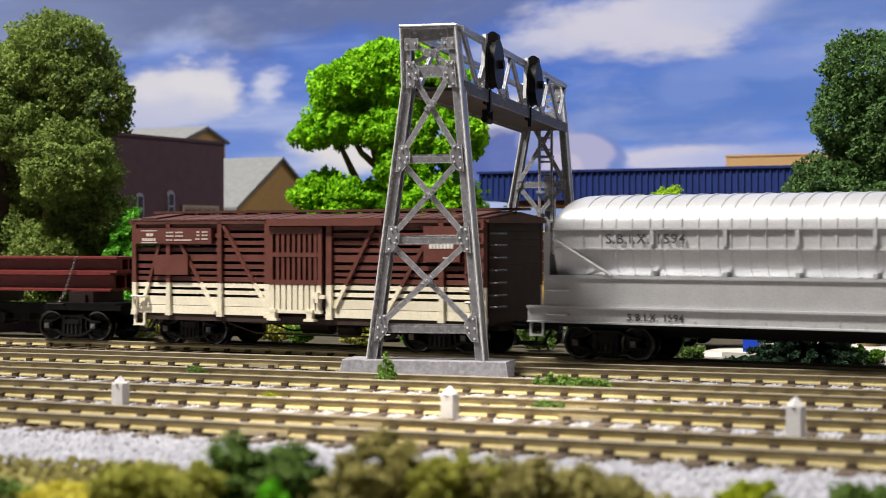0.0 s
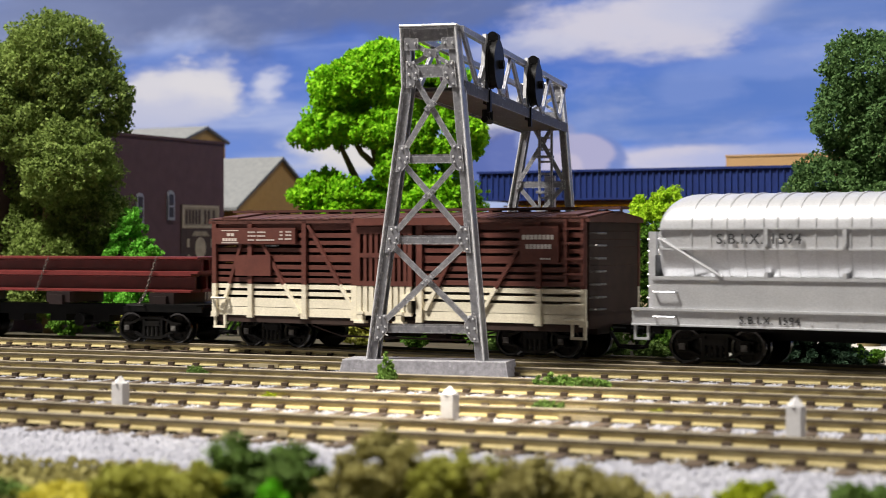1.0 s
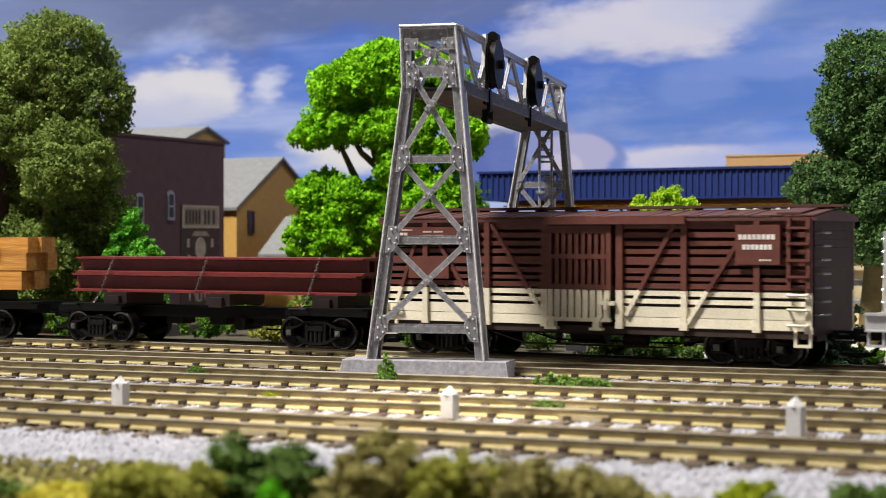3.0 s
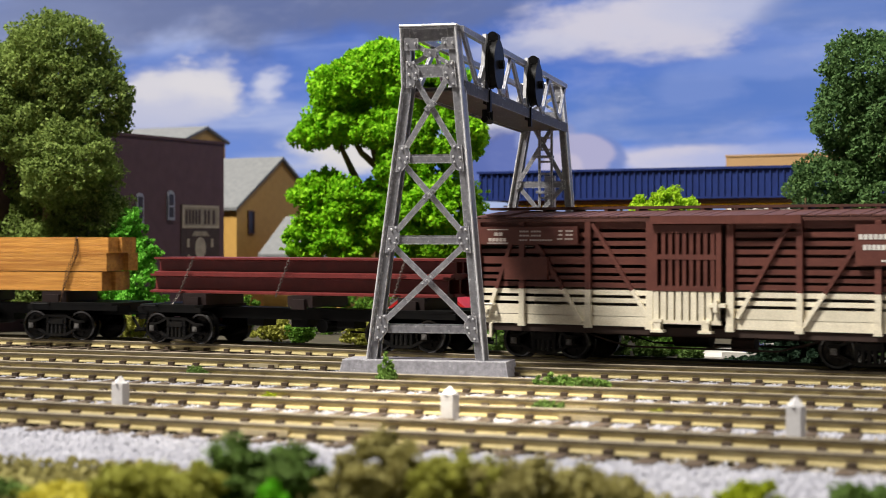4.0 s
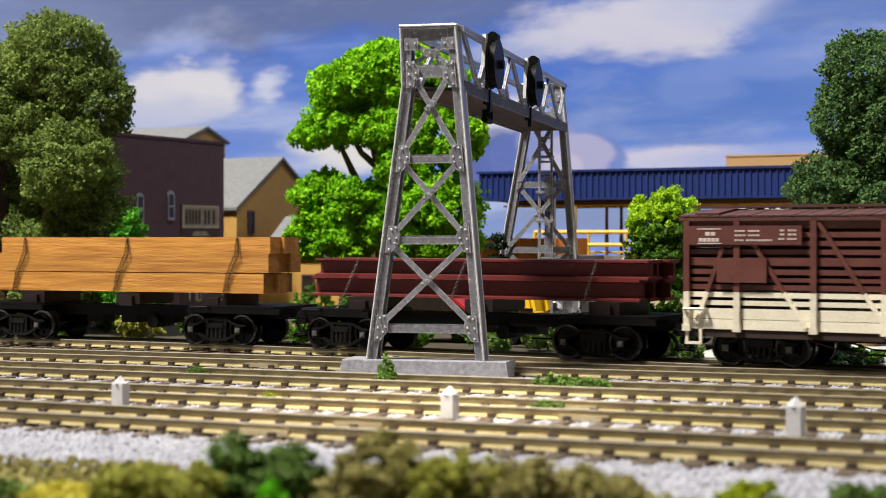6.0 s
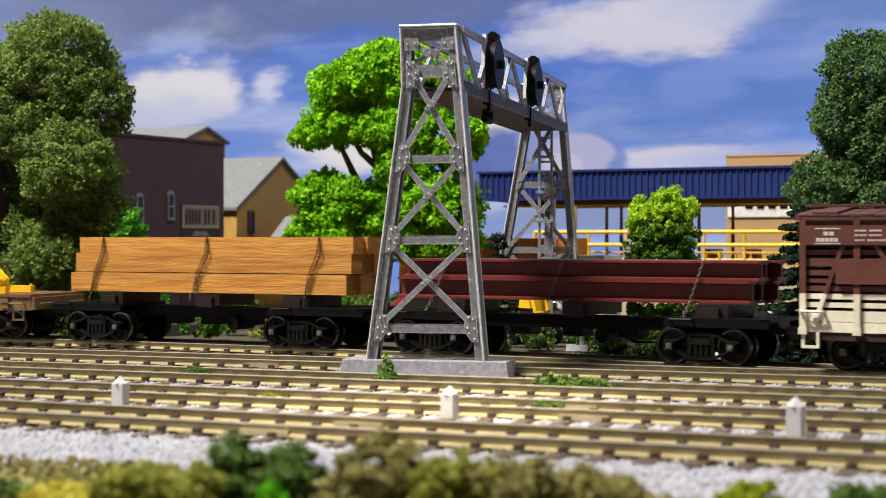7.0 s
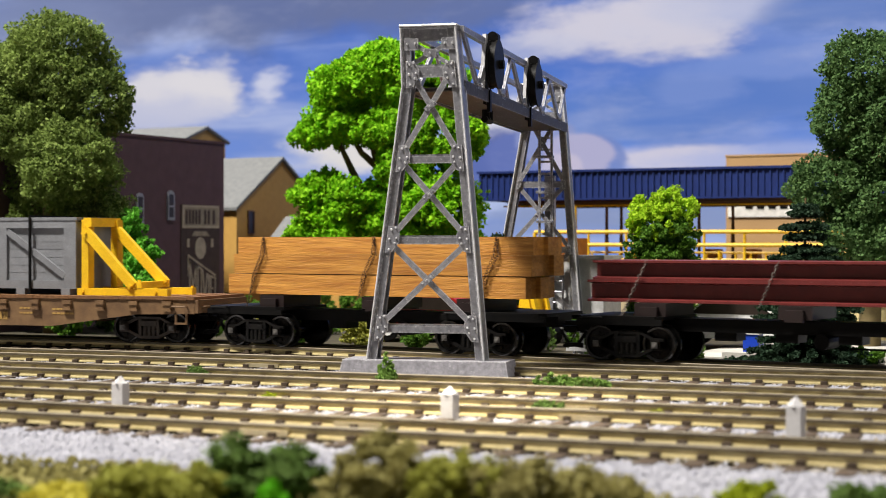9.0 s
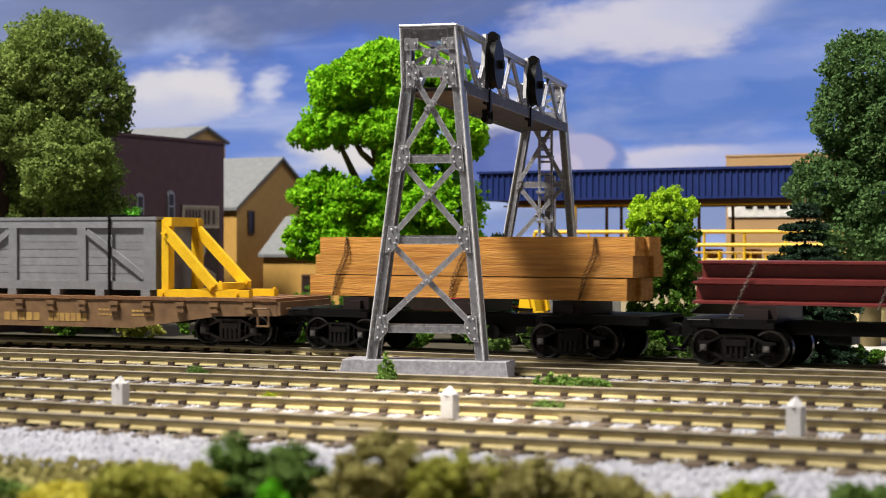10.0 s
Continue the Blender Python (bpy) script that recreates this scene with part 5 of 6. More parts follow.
def store():
    """Plum brick store with a painted sign on its long side."""
    h = thing("brick_store", "dark plum brick store with arched windows and a painted wall sign", "building", -442, 470, -1.5)
    bm = B()
    box(bm, -120, 0, 0, 150, 0, 79.2)
    part("wall", bm, PURPLE, h)
    bm = B()
    box(bm, -120.5, 0.5, -0.5, 150.5, 79.2, 80.4)
    part("cornice", bm, PURPLE, h)
    for y, z in ((88, 42.5), (109.5, 44.0), (56, 43)):
        bm = B()
        pts = [(y - 2.4, z), (y + 2.4, z), (y + 2.4, z + 10.5)] + [(y + 2.4 * math.cos(a), z + 10.5 + 2.4 * math.sin(a)) for a in [math.pi * i / 8 for i in range(1, 8)]] + [(y - 2.4, z + 10.5)]
        prism(bm, pts, "x", -0.4, 0.9)
        win = part("window", bm, GREYTRIM, h, "pale grey arched window frame")
        for za, zb in ((1.2, 5.6), (6.4, 11.2)):
            bm = B()
            box(bm, 0.7, 1.05, y - 1.5, y + 1.5, z + za, z + zb)
            part("pane", bm, PANE, win)
    bm = B()
    box(bm, -0.3, 0.35, 117, 146, -0.4, 51.0)
    sign = part("wall_sign", bm, SIGNDARK, h, "faded painted wall sign in cream and brown")
    bm = B()
    box(bm, 0.3, 0.42, 118, 145.5, 40.6, 50.8)
    panel = part("sign_panel", bm, SIGNMID, sign)
    bm = B()
    for p in ((118, 145.5, 40.6, 41.6), (118, 145.5, 49.8, 50.8), (118, 118.9, 41.6, 49.8), (144.6, 145.5, 41.6, 49.8)):
        box(bm, 0.4, 0.55, *p)
    part("sign_border", bm, SIGNCREAM, panel)
    bm = B()
    box(bm, 0.4, 0.5, 0, 1.7, 42.4, 48.8)
    letter = mesh_of("sign_bar", bm, SIGNDARK)
    for y in (120.2, 122.6, 125.0, 127.4, 129.8, 134.2, 136.8, 140.6):
        piece("sign_bar", letter, panel, 0, y, 0)
    bm = B()
    prism(bm, [(131.4 + 4.1 * math.cos(a), 31.6 + 4.9 * math.sin(a)) for a in [2 * math.pi * k / 20 for k in range(20)]], "x", 0.3, 0.5)
    part("sign_emblem", bm, SIGNCREAM, sign)
    bm = B()
    prism(bm, [(124.5, 37.0), (138.5, 37.0), (136.0, 39.2), (127.0, 39.2)], "x", 0.3, 0.46)
    part("sign_emblem", bm, SIGNMID, sign)
    for y in (121.4, 139.4):
        bm = B()
        box(bm, 0.3, 0.5, y, y + 1.8, 32, 35.8)
        part("sign_bar", bm, SIGNCREAM, sign)

    def stroke(bm, a, b, w):
        strut(bm, (0.4, *a), (0.4, *b), w, 0.2, up=(1, 0, 0))

    def slant(y):
        return 26.3 - (y - 123) * 0.45
    # tall slanting word under a rising line
    glyphs = (("M", 123.4, 128.0, ((0, 0, 0, 1), (0, 1, 0.5, 0.35), (0.5, 0.35, 1, 1), (1, 1, 1, 0))),
              ("O", 129.4, 132.0, ((0, 0, 0, 1), (0, 1, 1, 1), (1, 1, 1, 0), (1, 0, 0, 0))),
              ("V", 133.0, 136.4, ((0, 1, 0.5, 0), (0.5, 0, 1, 1))),
              ("I", 137.6, 137.7, ((0, 0, 0, 1),)),
              ("E", 139.0, 141.6, ((0, 0, 0, 1), (0, 1, 1, 1), (0, 0.5, 0.8, 0.5), (0, 0, 1, 0))))
    for ch, ya, yb, lines in glyphs:
        bm = B()
        for u0, v0, u1, v1 in lines:
            p, q = ya + (yb - ya) * u0, ya + (yb - ya) * u1
            stroke(bm, (p, 8.0 + (slant(p) - 8.0) * v0), (q, 8.0 + (slant(q) - 8.0) * v1), 0.85)
        part("sign_letter", bm, SIGNCREAM, sign)
    bm = B()
    stroke(bm, (122.0, slant(122.0) + 1.7), (142.8, slant(142.8) + 1.7), 0.9)
    stroke(bm, (122.2, slant(122.0) + 1.7), (122.2, 19.0), 0.7)
    stroke(bm, (142.6, slant(142.8) + 1.7), (142.6, 8.0), 0.7)
    part("sign_border", bm, SIGNCREAM, sign)
    small = (("T", ((0, 1, 1, 1), (0.5, 0, 0.5, 1))), ("O", ((0, 0, 0, 1), (0, 1, 1, 1), (1, 1, 1, 0), (1, 0, 0, 0))),
             ("D", ((0, 0, 0, 1), (0, 1, 1, 0.7), (1, 0.7, 1, 0.3), (1, 0.3, 0, 0))), ("A", ((0, 0, 0.5, 1), (0.5, 1, 1, 0), (0.25, 0.4, 0.75, 0.4))),
             ("Y", ((0, 1, 0.5, 0.5), (1, 1, 0.5, 0.5), (0.5, 0.5, 0.5, 0))))
    for k, (ch, lines) in enumerate(small):
        bm = B()
        ya = 125.4 + k * 3.3
        for u0, v0, u1, v1 in lines:
            stroke(bm, (ya + 2.2 * u0, 1.6 + 3.6 * v0), (ya + 2.2 * u1, 1.6 + 3.6 * v1), 0.6)
        part("sign_letter", bm, SIGNCREAM, sign)
    return h


store()


def canopy():
    """Loading platform under a ribbed blue roof, with yellow rails."""
    c = thing("loading_platform", "loading platform with a ribbed blue canopy and yellow pipe rails", "platform", -320.6, 640, -1.5)
    W = 260.0
    bm = B()
    box(bm, 0, W, 0, 46, 53.0, 64.0)
    fascia = part("canopy", bm, BLUE, c, "ribbed blue metal canopy")
    bm = B()
    box(bm, 0, 0.7, -0.6, 0.1, 53.0, 64.2)
    rib = mesh_of("rib", bm, BLUE)
    for i in range(94):
        piece("rib", rib, fascia, 0.6 + i * 2.75, 0, 0)
    bm = B()
    box(bm, -0.6, W, -1.2, 47, 64.0, 65.0)
    box(bm, 0, W, -0.6, 46, 52.2, 53.0)
    part("edge_trim", bm, BLUE, fascia)
    bm = B()
    prism(bm, [(8, 52.2), (14, 50.9), (W, 50.9), (W, 52.2)], "y", 3, 42)
    for y in (10, 34):
        box(bm, 14, W, y - 0.5, y + 0.5, 49.4, 50.9)
    part("soffit", bm, DARKTRIM, c)
    bm = B()
    for x in (44.6, 180):
        rod(bm, (x, 2, 1), (x, 2, 50), 0.85, 8)
    rod(bm, (10, 4.0, 49.8), (W, 4.0, 49.8), 0.4, 6)
    for z in (38.6, 33.2):
        rod(bm, (26, 1.6, z), (W, 1.6, z), 0.85, 8)
    rod(bm, (26, 1.6, 38.6), (26, 1.6, 33.2), 0.85, 8)
    for i in range(14):
        x = 34 + i * 17
        rod(bm, (x, 1.6, 24), (x, 1.6, 38.6), 0.6, 6)
    for z in (30.0, 27.0):
        rod(bm, (40, 14, z), (W, 14, z), 0.6, 6)
    for i in range(34):
        x = 41 + i * 6.4
        rod(bm, (x, 14, 24), (x, 14, 30), 0.5, 6)
    part("pipe_rail", bm, YELLOW, c, "yellow pipe hand rails")
    for x, y in ((55.0, 12), (58.5, 20), (87.5, 12), (93.5, 20), (109.5, 16), (150, 14), (20, 30)):
        bm = B()
        box(bm, x - 0.5, x + 0.5, y - 0.5, y + 0.5, 20, 51)
        rod(bm, (x, y, 33), (x, y, 44), 0.95, 8, 0.6)
        part("column", bm, DARKTRIM, c)
    bm = B()
    box(bm, 22, W, 3, 46, 0, 23.5)
    box(bm, 20, W, 0.5, 47, 23.5, 25.0)
    part("deck", bm, PLATFORM, c, "pale yellow timber platform")
    bm = B()
    for i in range(10):
        box(bm, 60 + i * 17, 66 + i * 17, 26, 32, 25, 31.5)
    part("goods", bm, ORANGE, c, "orange goods on the platform")
    return c


PLATFORM = mat("platform_timber", (0.50, 0.42, 0.26), (0.40, 0.33, 0.20), rough=0.8, scale=150)
ORANGE = mat("orange_paint", (0.62, 0.20, 0.03), rough=0.5)
TAN = mat("tan_stucco", (0.42, 0.26, 0.12), (0.37, 0.225, 0.10), rough=0.8, scale=40)
canopy()
bm = B()
tanb = thing("tan_building", "tan stucco building with a white sign board", "building", -248, 760, -1.5)
box(bm, 0, 160, 0, 60, 0, 75.2)
part("wall", bm, TAN, tanb)
bm = B()
box(bm, 1.2, 48, -1.0, 0, 46.2, 52.2)
board = part("sign_board", bm, WHITE, tanb, "white sign board with dark lettering bars")
for i in range(5):
    bm = B()
    box(bm, 10 + i * 5.6, 13.6 + i * 5.6, -1.3, -1.0, 50.0, 51.8)
    part("sign_bar", bm, BLACK, board)
bm = B()
box(bm, -0.4, 160.4, -0.4, 60.4, 75.2, 76.0)
part("cornice", bm, TAN, tanb)

# small yard things seen under and between the cars
bm = B()
shed = thing("white_shed", "small white metal shed with a ladder in the yard", "shed", -233, 520, -1.5)
box(bm, 0, 20, 0, 16, 0, 29)
box(bm, -0.6, 20.6, -0.6, 16.6, 28.9, 30)
part("wall", bm, WHITEP := mat("white_enamel", (0.72, 0.72, 0.72), rough=0.4), shed, bevel=0.2)
bm = B()
for x in (1.5, 5.5):
    rod(bm, (x, -1.4, 0), (x, -1.4, 27), 0.35, 6)
for i in range(7):
    rod(bm, (1.5, -1.4, 3 + i * 3.6), (5.5, -1.4, 3 + i * 3.6), 0.3, 6)
part("ladder", bm, STEEL, shed)
BLUEBOX = mat("blue_enamel", (0.01, 0.05, 0.45), rough=0.35)
bm = B()
bx = thing("blue_bin", "small bright blue bin with a white lid in the yard", "bin", -147.5, 478, -1.0)
box(bm, -2.4, 2.4, -2.4, 2.4, 0, 6.6)
part("body", bm, BLUEBOX, bx, bevel=0.3)
bm = B()
box(bm, -2.7, 2.7, -2.7, 2.7, 6.6, 7.4)
part("lid", bm, WHITEP, bx, bevel=0.2)
pale = thing("pale_shed", "low pale yellow shed at the yard's edge", "shed", -150, 572, -1.5)
bm = B()
box(bm, 0, 70, 0, 14, 0, 13)
part("wall", bm, mat("pale_yellow_wall", (0.62, 0.52, 0.26), (0.55, 0.45, 0.22), rough=0.7), pale, bevel=0.2)
bm = B()
box(bm, -1, 71, -1, 15, 13, 14.2)
part("roof", bm, SHINGLE, pale, bevel=0.2)
# orange wagon and yellow loader glimpsed behind the train
wag = thing("orange_wagon", "long orange goods wagon standing behind the trees", "wagon", -337, 598, -1.5)
bm = B()
box(bm, 0, 76, 0, 22, 8, 36)
part("body", bm, ORANGE, wag, bevel=0.4)
for i in range(9):
    bm = B()
    box(bm, 4 + i * 8.4, 5.2 + i * 8.4, -0.7, 0, 8, 36)
    part("rib", bm, ORANGE, wag)
bm = B()
box(bm, 2, 74, 2, 20, 3, 8)
part("underframe", bm, BLACK, wag)
for x in (12, 24, 52, 64):
    bm = B()
    rod(bm, (x, 1, 4.6), (x, 21, 4.6), 4.6, 18)
    part("wheel", bm, BLACK, wag)
load = thing("yellow_loader", "yellow wheeled loader with a black grille and raised boom", "loader", -226.5, 492, -1.5, -20)
bm = B()
prism(bm, [(-3.6, 5), (3.6, 5), (3.6, 11), (2.4, 12), (0.8, 17), (-2.8, 17), (-3.6, 12)], "y", -3.4, 3.4)
part("body", bm, YELLOW, load, bevel=0.5)
bm = B()
for z in (7, 8.6, 10.2, 11.8):
    box(bm, -3.3, 3.3, -3.7, -3.4, z, z + 1.1)
part("grille", bm, BLACK, load)
for y in (-3.6, 3.6):
    bm = B()
    strut(bm, (4, y * 0.8, 12), (0.5, y * 0.8, 25), 1.2, 1.6)
    part("boom", bm, YELLOW, load, bevel=0.2)
for x in (-3.6, 3.6):
    for y in (-5.2, 5.2):
        bm = B()
        rod(bm, (x, y - 1.4, 4), (x, y + 1.4, 4), 3.4, 18)
        part("wheel", bm, BLACK, load, smooth=True)
POSTGREY = mat("pale_grey_post", (0.40, 0.42, 0.40), rough=0.6)
REDP = mat("red_enamel", (0.50, 0.02, 0.02), rough=0.35)


def parked_car(x, y, rz, paint, label):
    c = thing("parked_car", label, "car", x, y, -1.0, rz)
    bm = B()
    prism(bm, [(-26, 3), (26, 3), (26.5, 8), (24, 9.6), (14, 10.4), (7, 15.6), (-10, 15.8), (-17, 10.6), (-25, 9.8), (-26.6, 7)], "y", -10, 10)
    part("body", bm, paint, c, bevel=0.8)
    bm = B()
    prism(bm, [(12, 10.8), (6.4, 15.0), (-9.4, 15.2), (-15, 10.9)], "y", -10.1, 10.1)
    part("side_glass", bm, PANE, c)
    for wx in (-16, 16):
        for s in (-1, 1):
            bm = B()
            rod(bm, (wx, s * 8.4, 3.6), (wx, s * 10.4, 3.6), 3.6, 18)
            tyre = part("wheel", bm, BLACK, c)
            bm = B()
            rod(bm, (wx, s * 10.2, 3.6), (wx, s * 10.6, 3.6), 1.9, 12)
            part("hub_cap", bm, WHITEP, tyre)
    return c


parked_car(-268, 505, 10, REDP, "small red parked car in the yard")
parked_car(-164, 520, 4, WHITEP, "small white parked car on the paved yard")
bm = B()
kerb = thing("kerb_block", "low white concrete kerb block in the yard", "kerb", -120, 470, -1.0)
box(bm, -34, 20, -2, 2, 0, 1.6)
part("block", bm, CONCRETE, kerb, bevel=0.3)
bm = B()
mach = thing("switch_machine", "black switch machine beside the track", "switch machine", -100, 402, -0.9)
box(bm, -20, 60, -1.5, 1.5, 0, 2.0)
part("case", bm, BLACK, mach, bevel=0.3)


gate = thing("yellow_gate", "yellow pipe gate frame at the platform's foot", "gate", -209, 632, -1.5)
for i, x in enumerate((0.0, 5.2, 10.4, 45.0, 48.0)):
    bm = B()
    rod(bm, (x, 0, 0), (x, 0, 31 if i != 1 else 26), 0.6 if i != 1 else 0.4, 8)
    part("post", bm, YELLOW, gate)
for z in (26, 20.5):
    bm = B()
    rod(bm, (0, 0, z), (10.4, 0, z), 0.6, 8)
    part("rail", bm, YELLOW, gate)
bm = B()
box(bm, -12, 60, -1.6, -0.9, 17.6, 20.0)
part("edge_beam", bm, DULL, gate, "dark edge beam of the platform")
for nm, lab, x, y, w, h, m in (("orange_bin", "small orange bin at the platform's foot", -204, 612, 3.0, 12, ORANGE), ("green_bin", "small dark green bin at the platform's foot", -193.5, 600, 2.2, 13, mat("green_enamel", (0.02, 0.13, 0.06), rough=0.4)),
                               ("blue_box", "small dark blue box at the platform's foot", -192, 590, 3.4, 5, mat("navy_enamel", (0.02, 0.035, 0.12), rough=0.4))):
    b = thing(nm, lab, "bin" if nm != "blue_box" else "box", x, y, -1.5)
    bm = B()
    box(bm, -w, w, -w, w, 0, h)
    part("body", bm, m, b, bevel=0.3)
    bm = B()
    box(bm, -w - 0.3, w + 0.3, -w - 0.3, w + 0.3, h, h + 0.8)
    part("lid", bm, m, b, bevel=0.2)
stand = thing("white_stand", "low white lineside stand with splayed feet", "stand", -189, 441, -1.2)
bm = B()
box(bm, -3.2, 3.2, -0.6, 0.6, 2.6, 4.4)
part("plate", bm, WHITEP, stand, bevel=0.2)
for a in (-1.6, 1.6):
    bm = B()
    strut(bm, (a * 0.3, 0, 2.8), (a, 0, 0), 0.7, 0.7, up=(0, 1, 0))
    part("leg", bm, WHITEP, stand)
bm = B()
rod(bm, (1.2, 0.9, 0), (1.2, 0.9, 8.5), 0.75, 8)
part("post", bm, POSTGREY, stand)


# ---- trees and bushes ----
def unit(rng, n):
    p = rng.normal(size=(n, 3))
    return p / np.linalg.norm(p, axis=1)[:, None]


def bumpy(p, f, seed):
    return np.array([noise.noise(Vector((a * f + seed, b * f, c * f))) for a, b, c in p])


def clump_crown(parent, blobs, per_blob, clump_r, grain_n, grain_r, material, seed, name="crown", shell=0.85):
    """Foam foliage: ruffled lumps on the blobs' skins, each a heap of torn flakes round small grains."""
    rg = np.random.default_rng(seed)
    pts, sizes = [], []
    for x, y, z, rx, ry, rz in blobs:
        n = int(per_blob * (rx * rz) / 250.0) + 6
        c = unit(rg, n) * rg.uniform(shell - 0.2, 1.0, n)[:, None]
        c = c * np.array([rx, ry, rz]) + np.array([x, y, z])
        for q in c:
            r = clump_r * rg.uniform(0.55, 1.3)
            g = unit(rg, grain_n) * (rg.random(grain_n) ** 0.35)[:, None] * r
            g += bumpy(g, 0.7 / max(0.4, clump_r), seed)[:, None] * r * 0.5
            pts.append(q + g * np.array([1, 1, 0.85]))
            sizes.append(grain_r * rg.uniform(0.45, 1.25, grain_n))
    return grains(name, TORN, np.concatenate(pts), np.concatenate(sizes), material, rg, parent, rough=0.5)


def torn_shape():
    """A cupped flake with a ragged rim."""
    v = [(0, 0, -0.35)]
    for i in range(7):
        a = 2 * math.pi * i / 7
        r = (1.0, 0.62, 1.1, 0.7, 0.95, 0.6, 1.15)[i]
        v.append((r * math.cos(a), r * math.sin(a), (0.35, 0.0, 0.25, -0.2, 0.4, 0.05, 0.2)[i]))
    f = [(0, i, i % 7 + 1) for i in range(1, 8)]
    return np.array(v, float), np.array(f)


TORN = torn_shape()


def leaf_crown(parent, blobs, density, size, material, seed, name="crown", lump=0.36):
    """Fine leaves in an uneven shell round the blobs."""
    rg = np.random.default_rng(seed)
    pts = []
    for k, (x, y, z, rx, ry, rz) in enumerate(blobs):
        n = int(density * (rx * rz + ry * rz + rx * ry) * 4.2)
        d = unit(rg, n)
        b = bumpy(d, 2.6, seed + k * 7.3) + 0.5 * bumpy(d, 6.5, seed + k * 3.1)
        r = (1 + lump * b) * (0.62 + 0.40 * rg.random(n) ** 0.5)
        pts.append(d * r[:, None] * np.array([rx, ry, rz]) + np.array([x, y, z]))
    p = np.concatenate(pts)
    return grains(name, LEAF, p, size * rg.uniform(0.5, 1.35, len(p)), material, rg, parent, rough=0.3)


def trunk_mesh(parent, base_r, height, limbs, material, seed=1):
    rg = random.Random(seed)
    bm = B()
    p, r = Vector((0, 0, -0.5)), base_r
    for i in range(5):
        q = Vector((rg.uniform(-1, 1) * base_r * 0.5, rg.uniform(-1, 1) * base_r * 0.5, height * (i + 1) / 5))
        r2 = base_r * (1 - 0.14 * (i + 1))
        rod(bm, p, q, r, 9, r2)
        p, r = q, r2
    for x, y, z0, x1, y1, z1, rr in limbs:
        a, b = Vector((x, y, z0)), Vector((x1, y1, z1))
        m = (a + b) / 2 + Vector((0, 0, -0.12 * (b - a).length))
        rod(bm, a, m, rr, 7, rr * 0.75)
        rod(bm, m, b, rr * 0.75, 7, rr * 0.3)
    return part("trunk", bm, material, parent, smooth=True)


BARK = mat("olive_brown_bark", (0.16, 0.12, 0.05), (0.10, 0.075, 0.03), rough=0.8)
L_BRIGHT = leaf_mat("bright_green_foam", (0.23, 0.55, 0.012), (0.12, 0.35, 0.009), (0.38, 0.72, 0.025), scale=110)
L_MID = leaf_mat("mid_green_foam", (0.15, 0.46, 0.04), (0.09, 0.34, 0.028), (0.24, 0.60, 0.08))
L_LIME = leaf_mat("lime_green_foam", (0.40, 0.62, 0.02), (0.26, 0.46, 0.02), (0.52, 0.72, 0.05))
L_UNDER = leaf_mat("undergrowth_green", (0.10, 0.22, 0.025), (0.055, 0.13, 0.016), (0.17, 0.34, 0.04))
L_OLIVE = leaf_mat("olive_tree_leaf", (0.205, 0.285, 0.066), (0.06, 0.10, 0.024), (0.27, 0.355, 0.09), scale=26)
L_DEEP = leaf_mat("deep_green_leaf", (0.10, 0.19, 0.062), (0.05, 0.11, 0.036), (0.15, 0.25, 0.082), scale=45)
L_FIR = leaf_mat("dark_fir_needle", (0.022, 0.05, 0.026), (0.012, 0.03, 0.016), (0.045, 0.08, 0.045))
L_FORE1 = leaf_mat("olive_moss", (0.36, 0.37, 0.07), (0.24, 0.25, 0.05), (0.46, 0.46, 0.10))
L_FORE2 = leaf_mat("dark_moss", (0.13, 0.21, 0.050), (0.075, 0.135, 0.032), (0.18, 0.28, 0.07))
L_WEED = leaf_mat("weed_green", (0.17, 0.29, 0.06), (0.11, 0.20, 0.04), (0.24, 0.38, 0.09))
L_FORE3 = leaf_mat("brown_moss", (0.34, 0.31, 0.11), (0.23, 0.205, 0.075), (0.43, 0.39, 0.15))
L_FORE4 = leaf_mat("lime_moss", (0.34, 0.40, 0.02), (0.22, 0.27, 0.015), (0.42, 0.48, 0.03))
L_FORE5 = leaf_mat("vivid_moss", (0.12, 0.46, 0.01), (0.08, 0.32, 0.01), (0.18, 0.56, 0.02))
L_YELL = leaf_mat("yellow_turf_fibre", (0.62, 0.56, 0.08), (0.50, 0.45, 0.06), (0.72, 0.66, 0.14))

t = thing("broad_tree", "bright green foam tree with branching olive trunk", "tree", -323, 560, -1.5)
trunk_mesh(t, 4.0, 70, [(0, 0, 46, -20, -4, 78, 2.2), (0, 0, 52, 26, 0, 74, 2.2), (0, 0, 60, -10, 2, 98, 2.4), (0, 0, 60, 8, -3, 104, 2.2), (0, 0, 24, -28, -4, 48, 1.8), (0, 0, 30, 22, 2, 50, 1.8), (0, 0, 62, -16, -6, 84, 1.6)], BARK, 3)
clump_crown(t, [(5, 0, 101, 25, 19, 12), (-8, -5, 97, 19, 15, 9), (-17, -5, 90, 9, 10, 6), (20, -3, 96, 16, 14, 11)], 120, 3.7, 84, 1.02, L_BRIGHT, 11, shell=0.95)
clump_crown(t, [(-18, -5, 80, 17, 13, 6.6), (-24, -5, 77.5, 12, 12, 5), (31, 0, 75.5, 13, 13, 13), (13, -7, 80, 14, 11, 9), (-2, -7, 79, 12, 9, 6), (13, -4, 64, 12, 10, 9)], 120, 3.6, 84, 1.02, L_BRIGHT, 13, "middle_crown", 0.95)
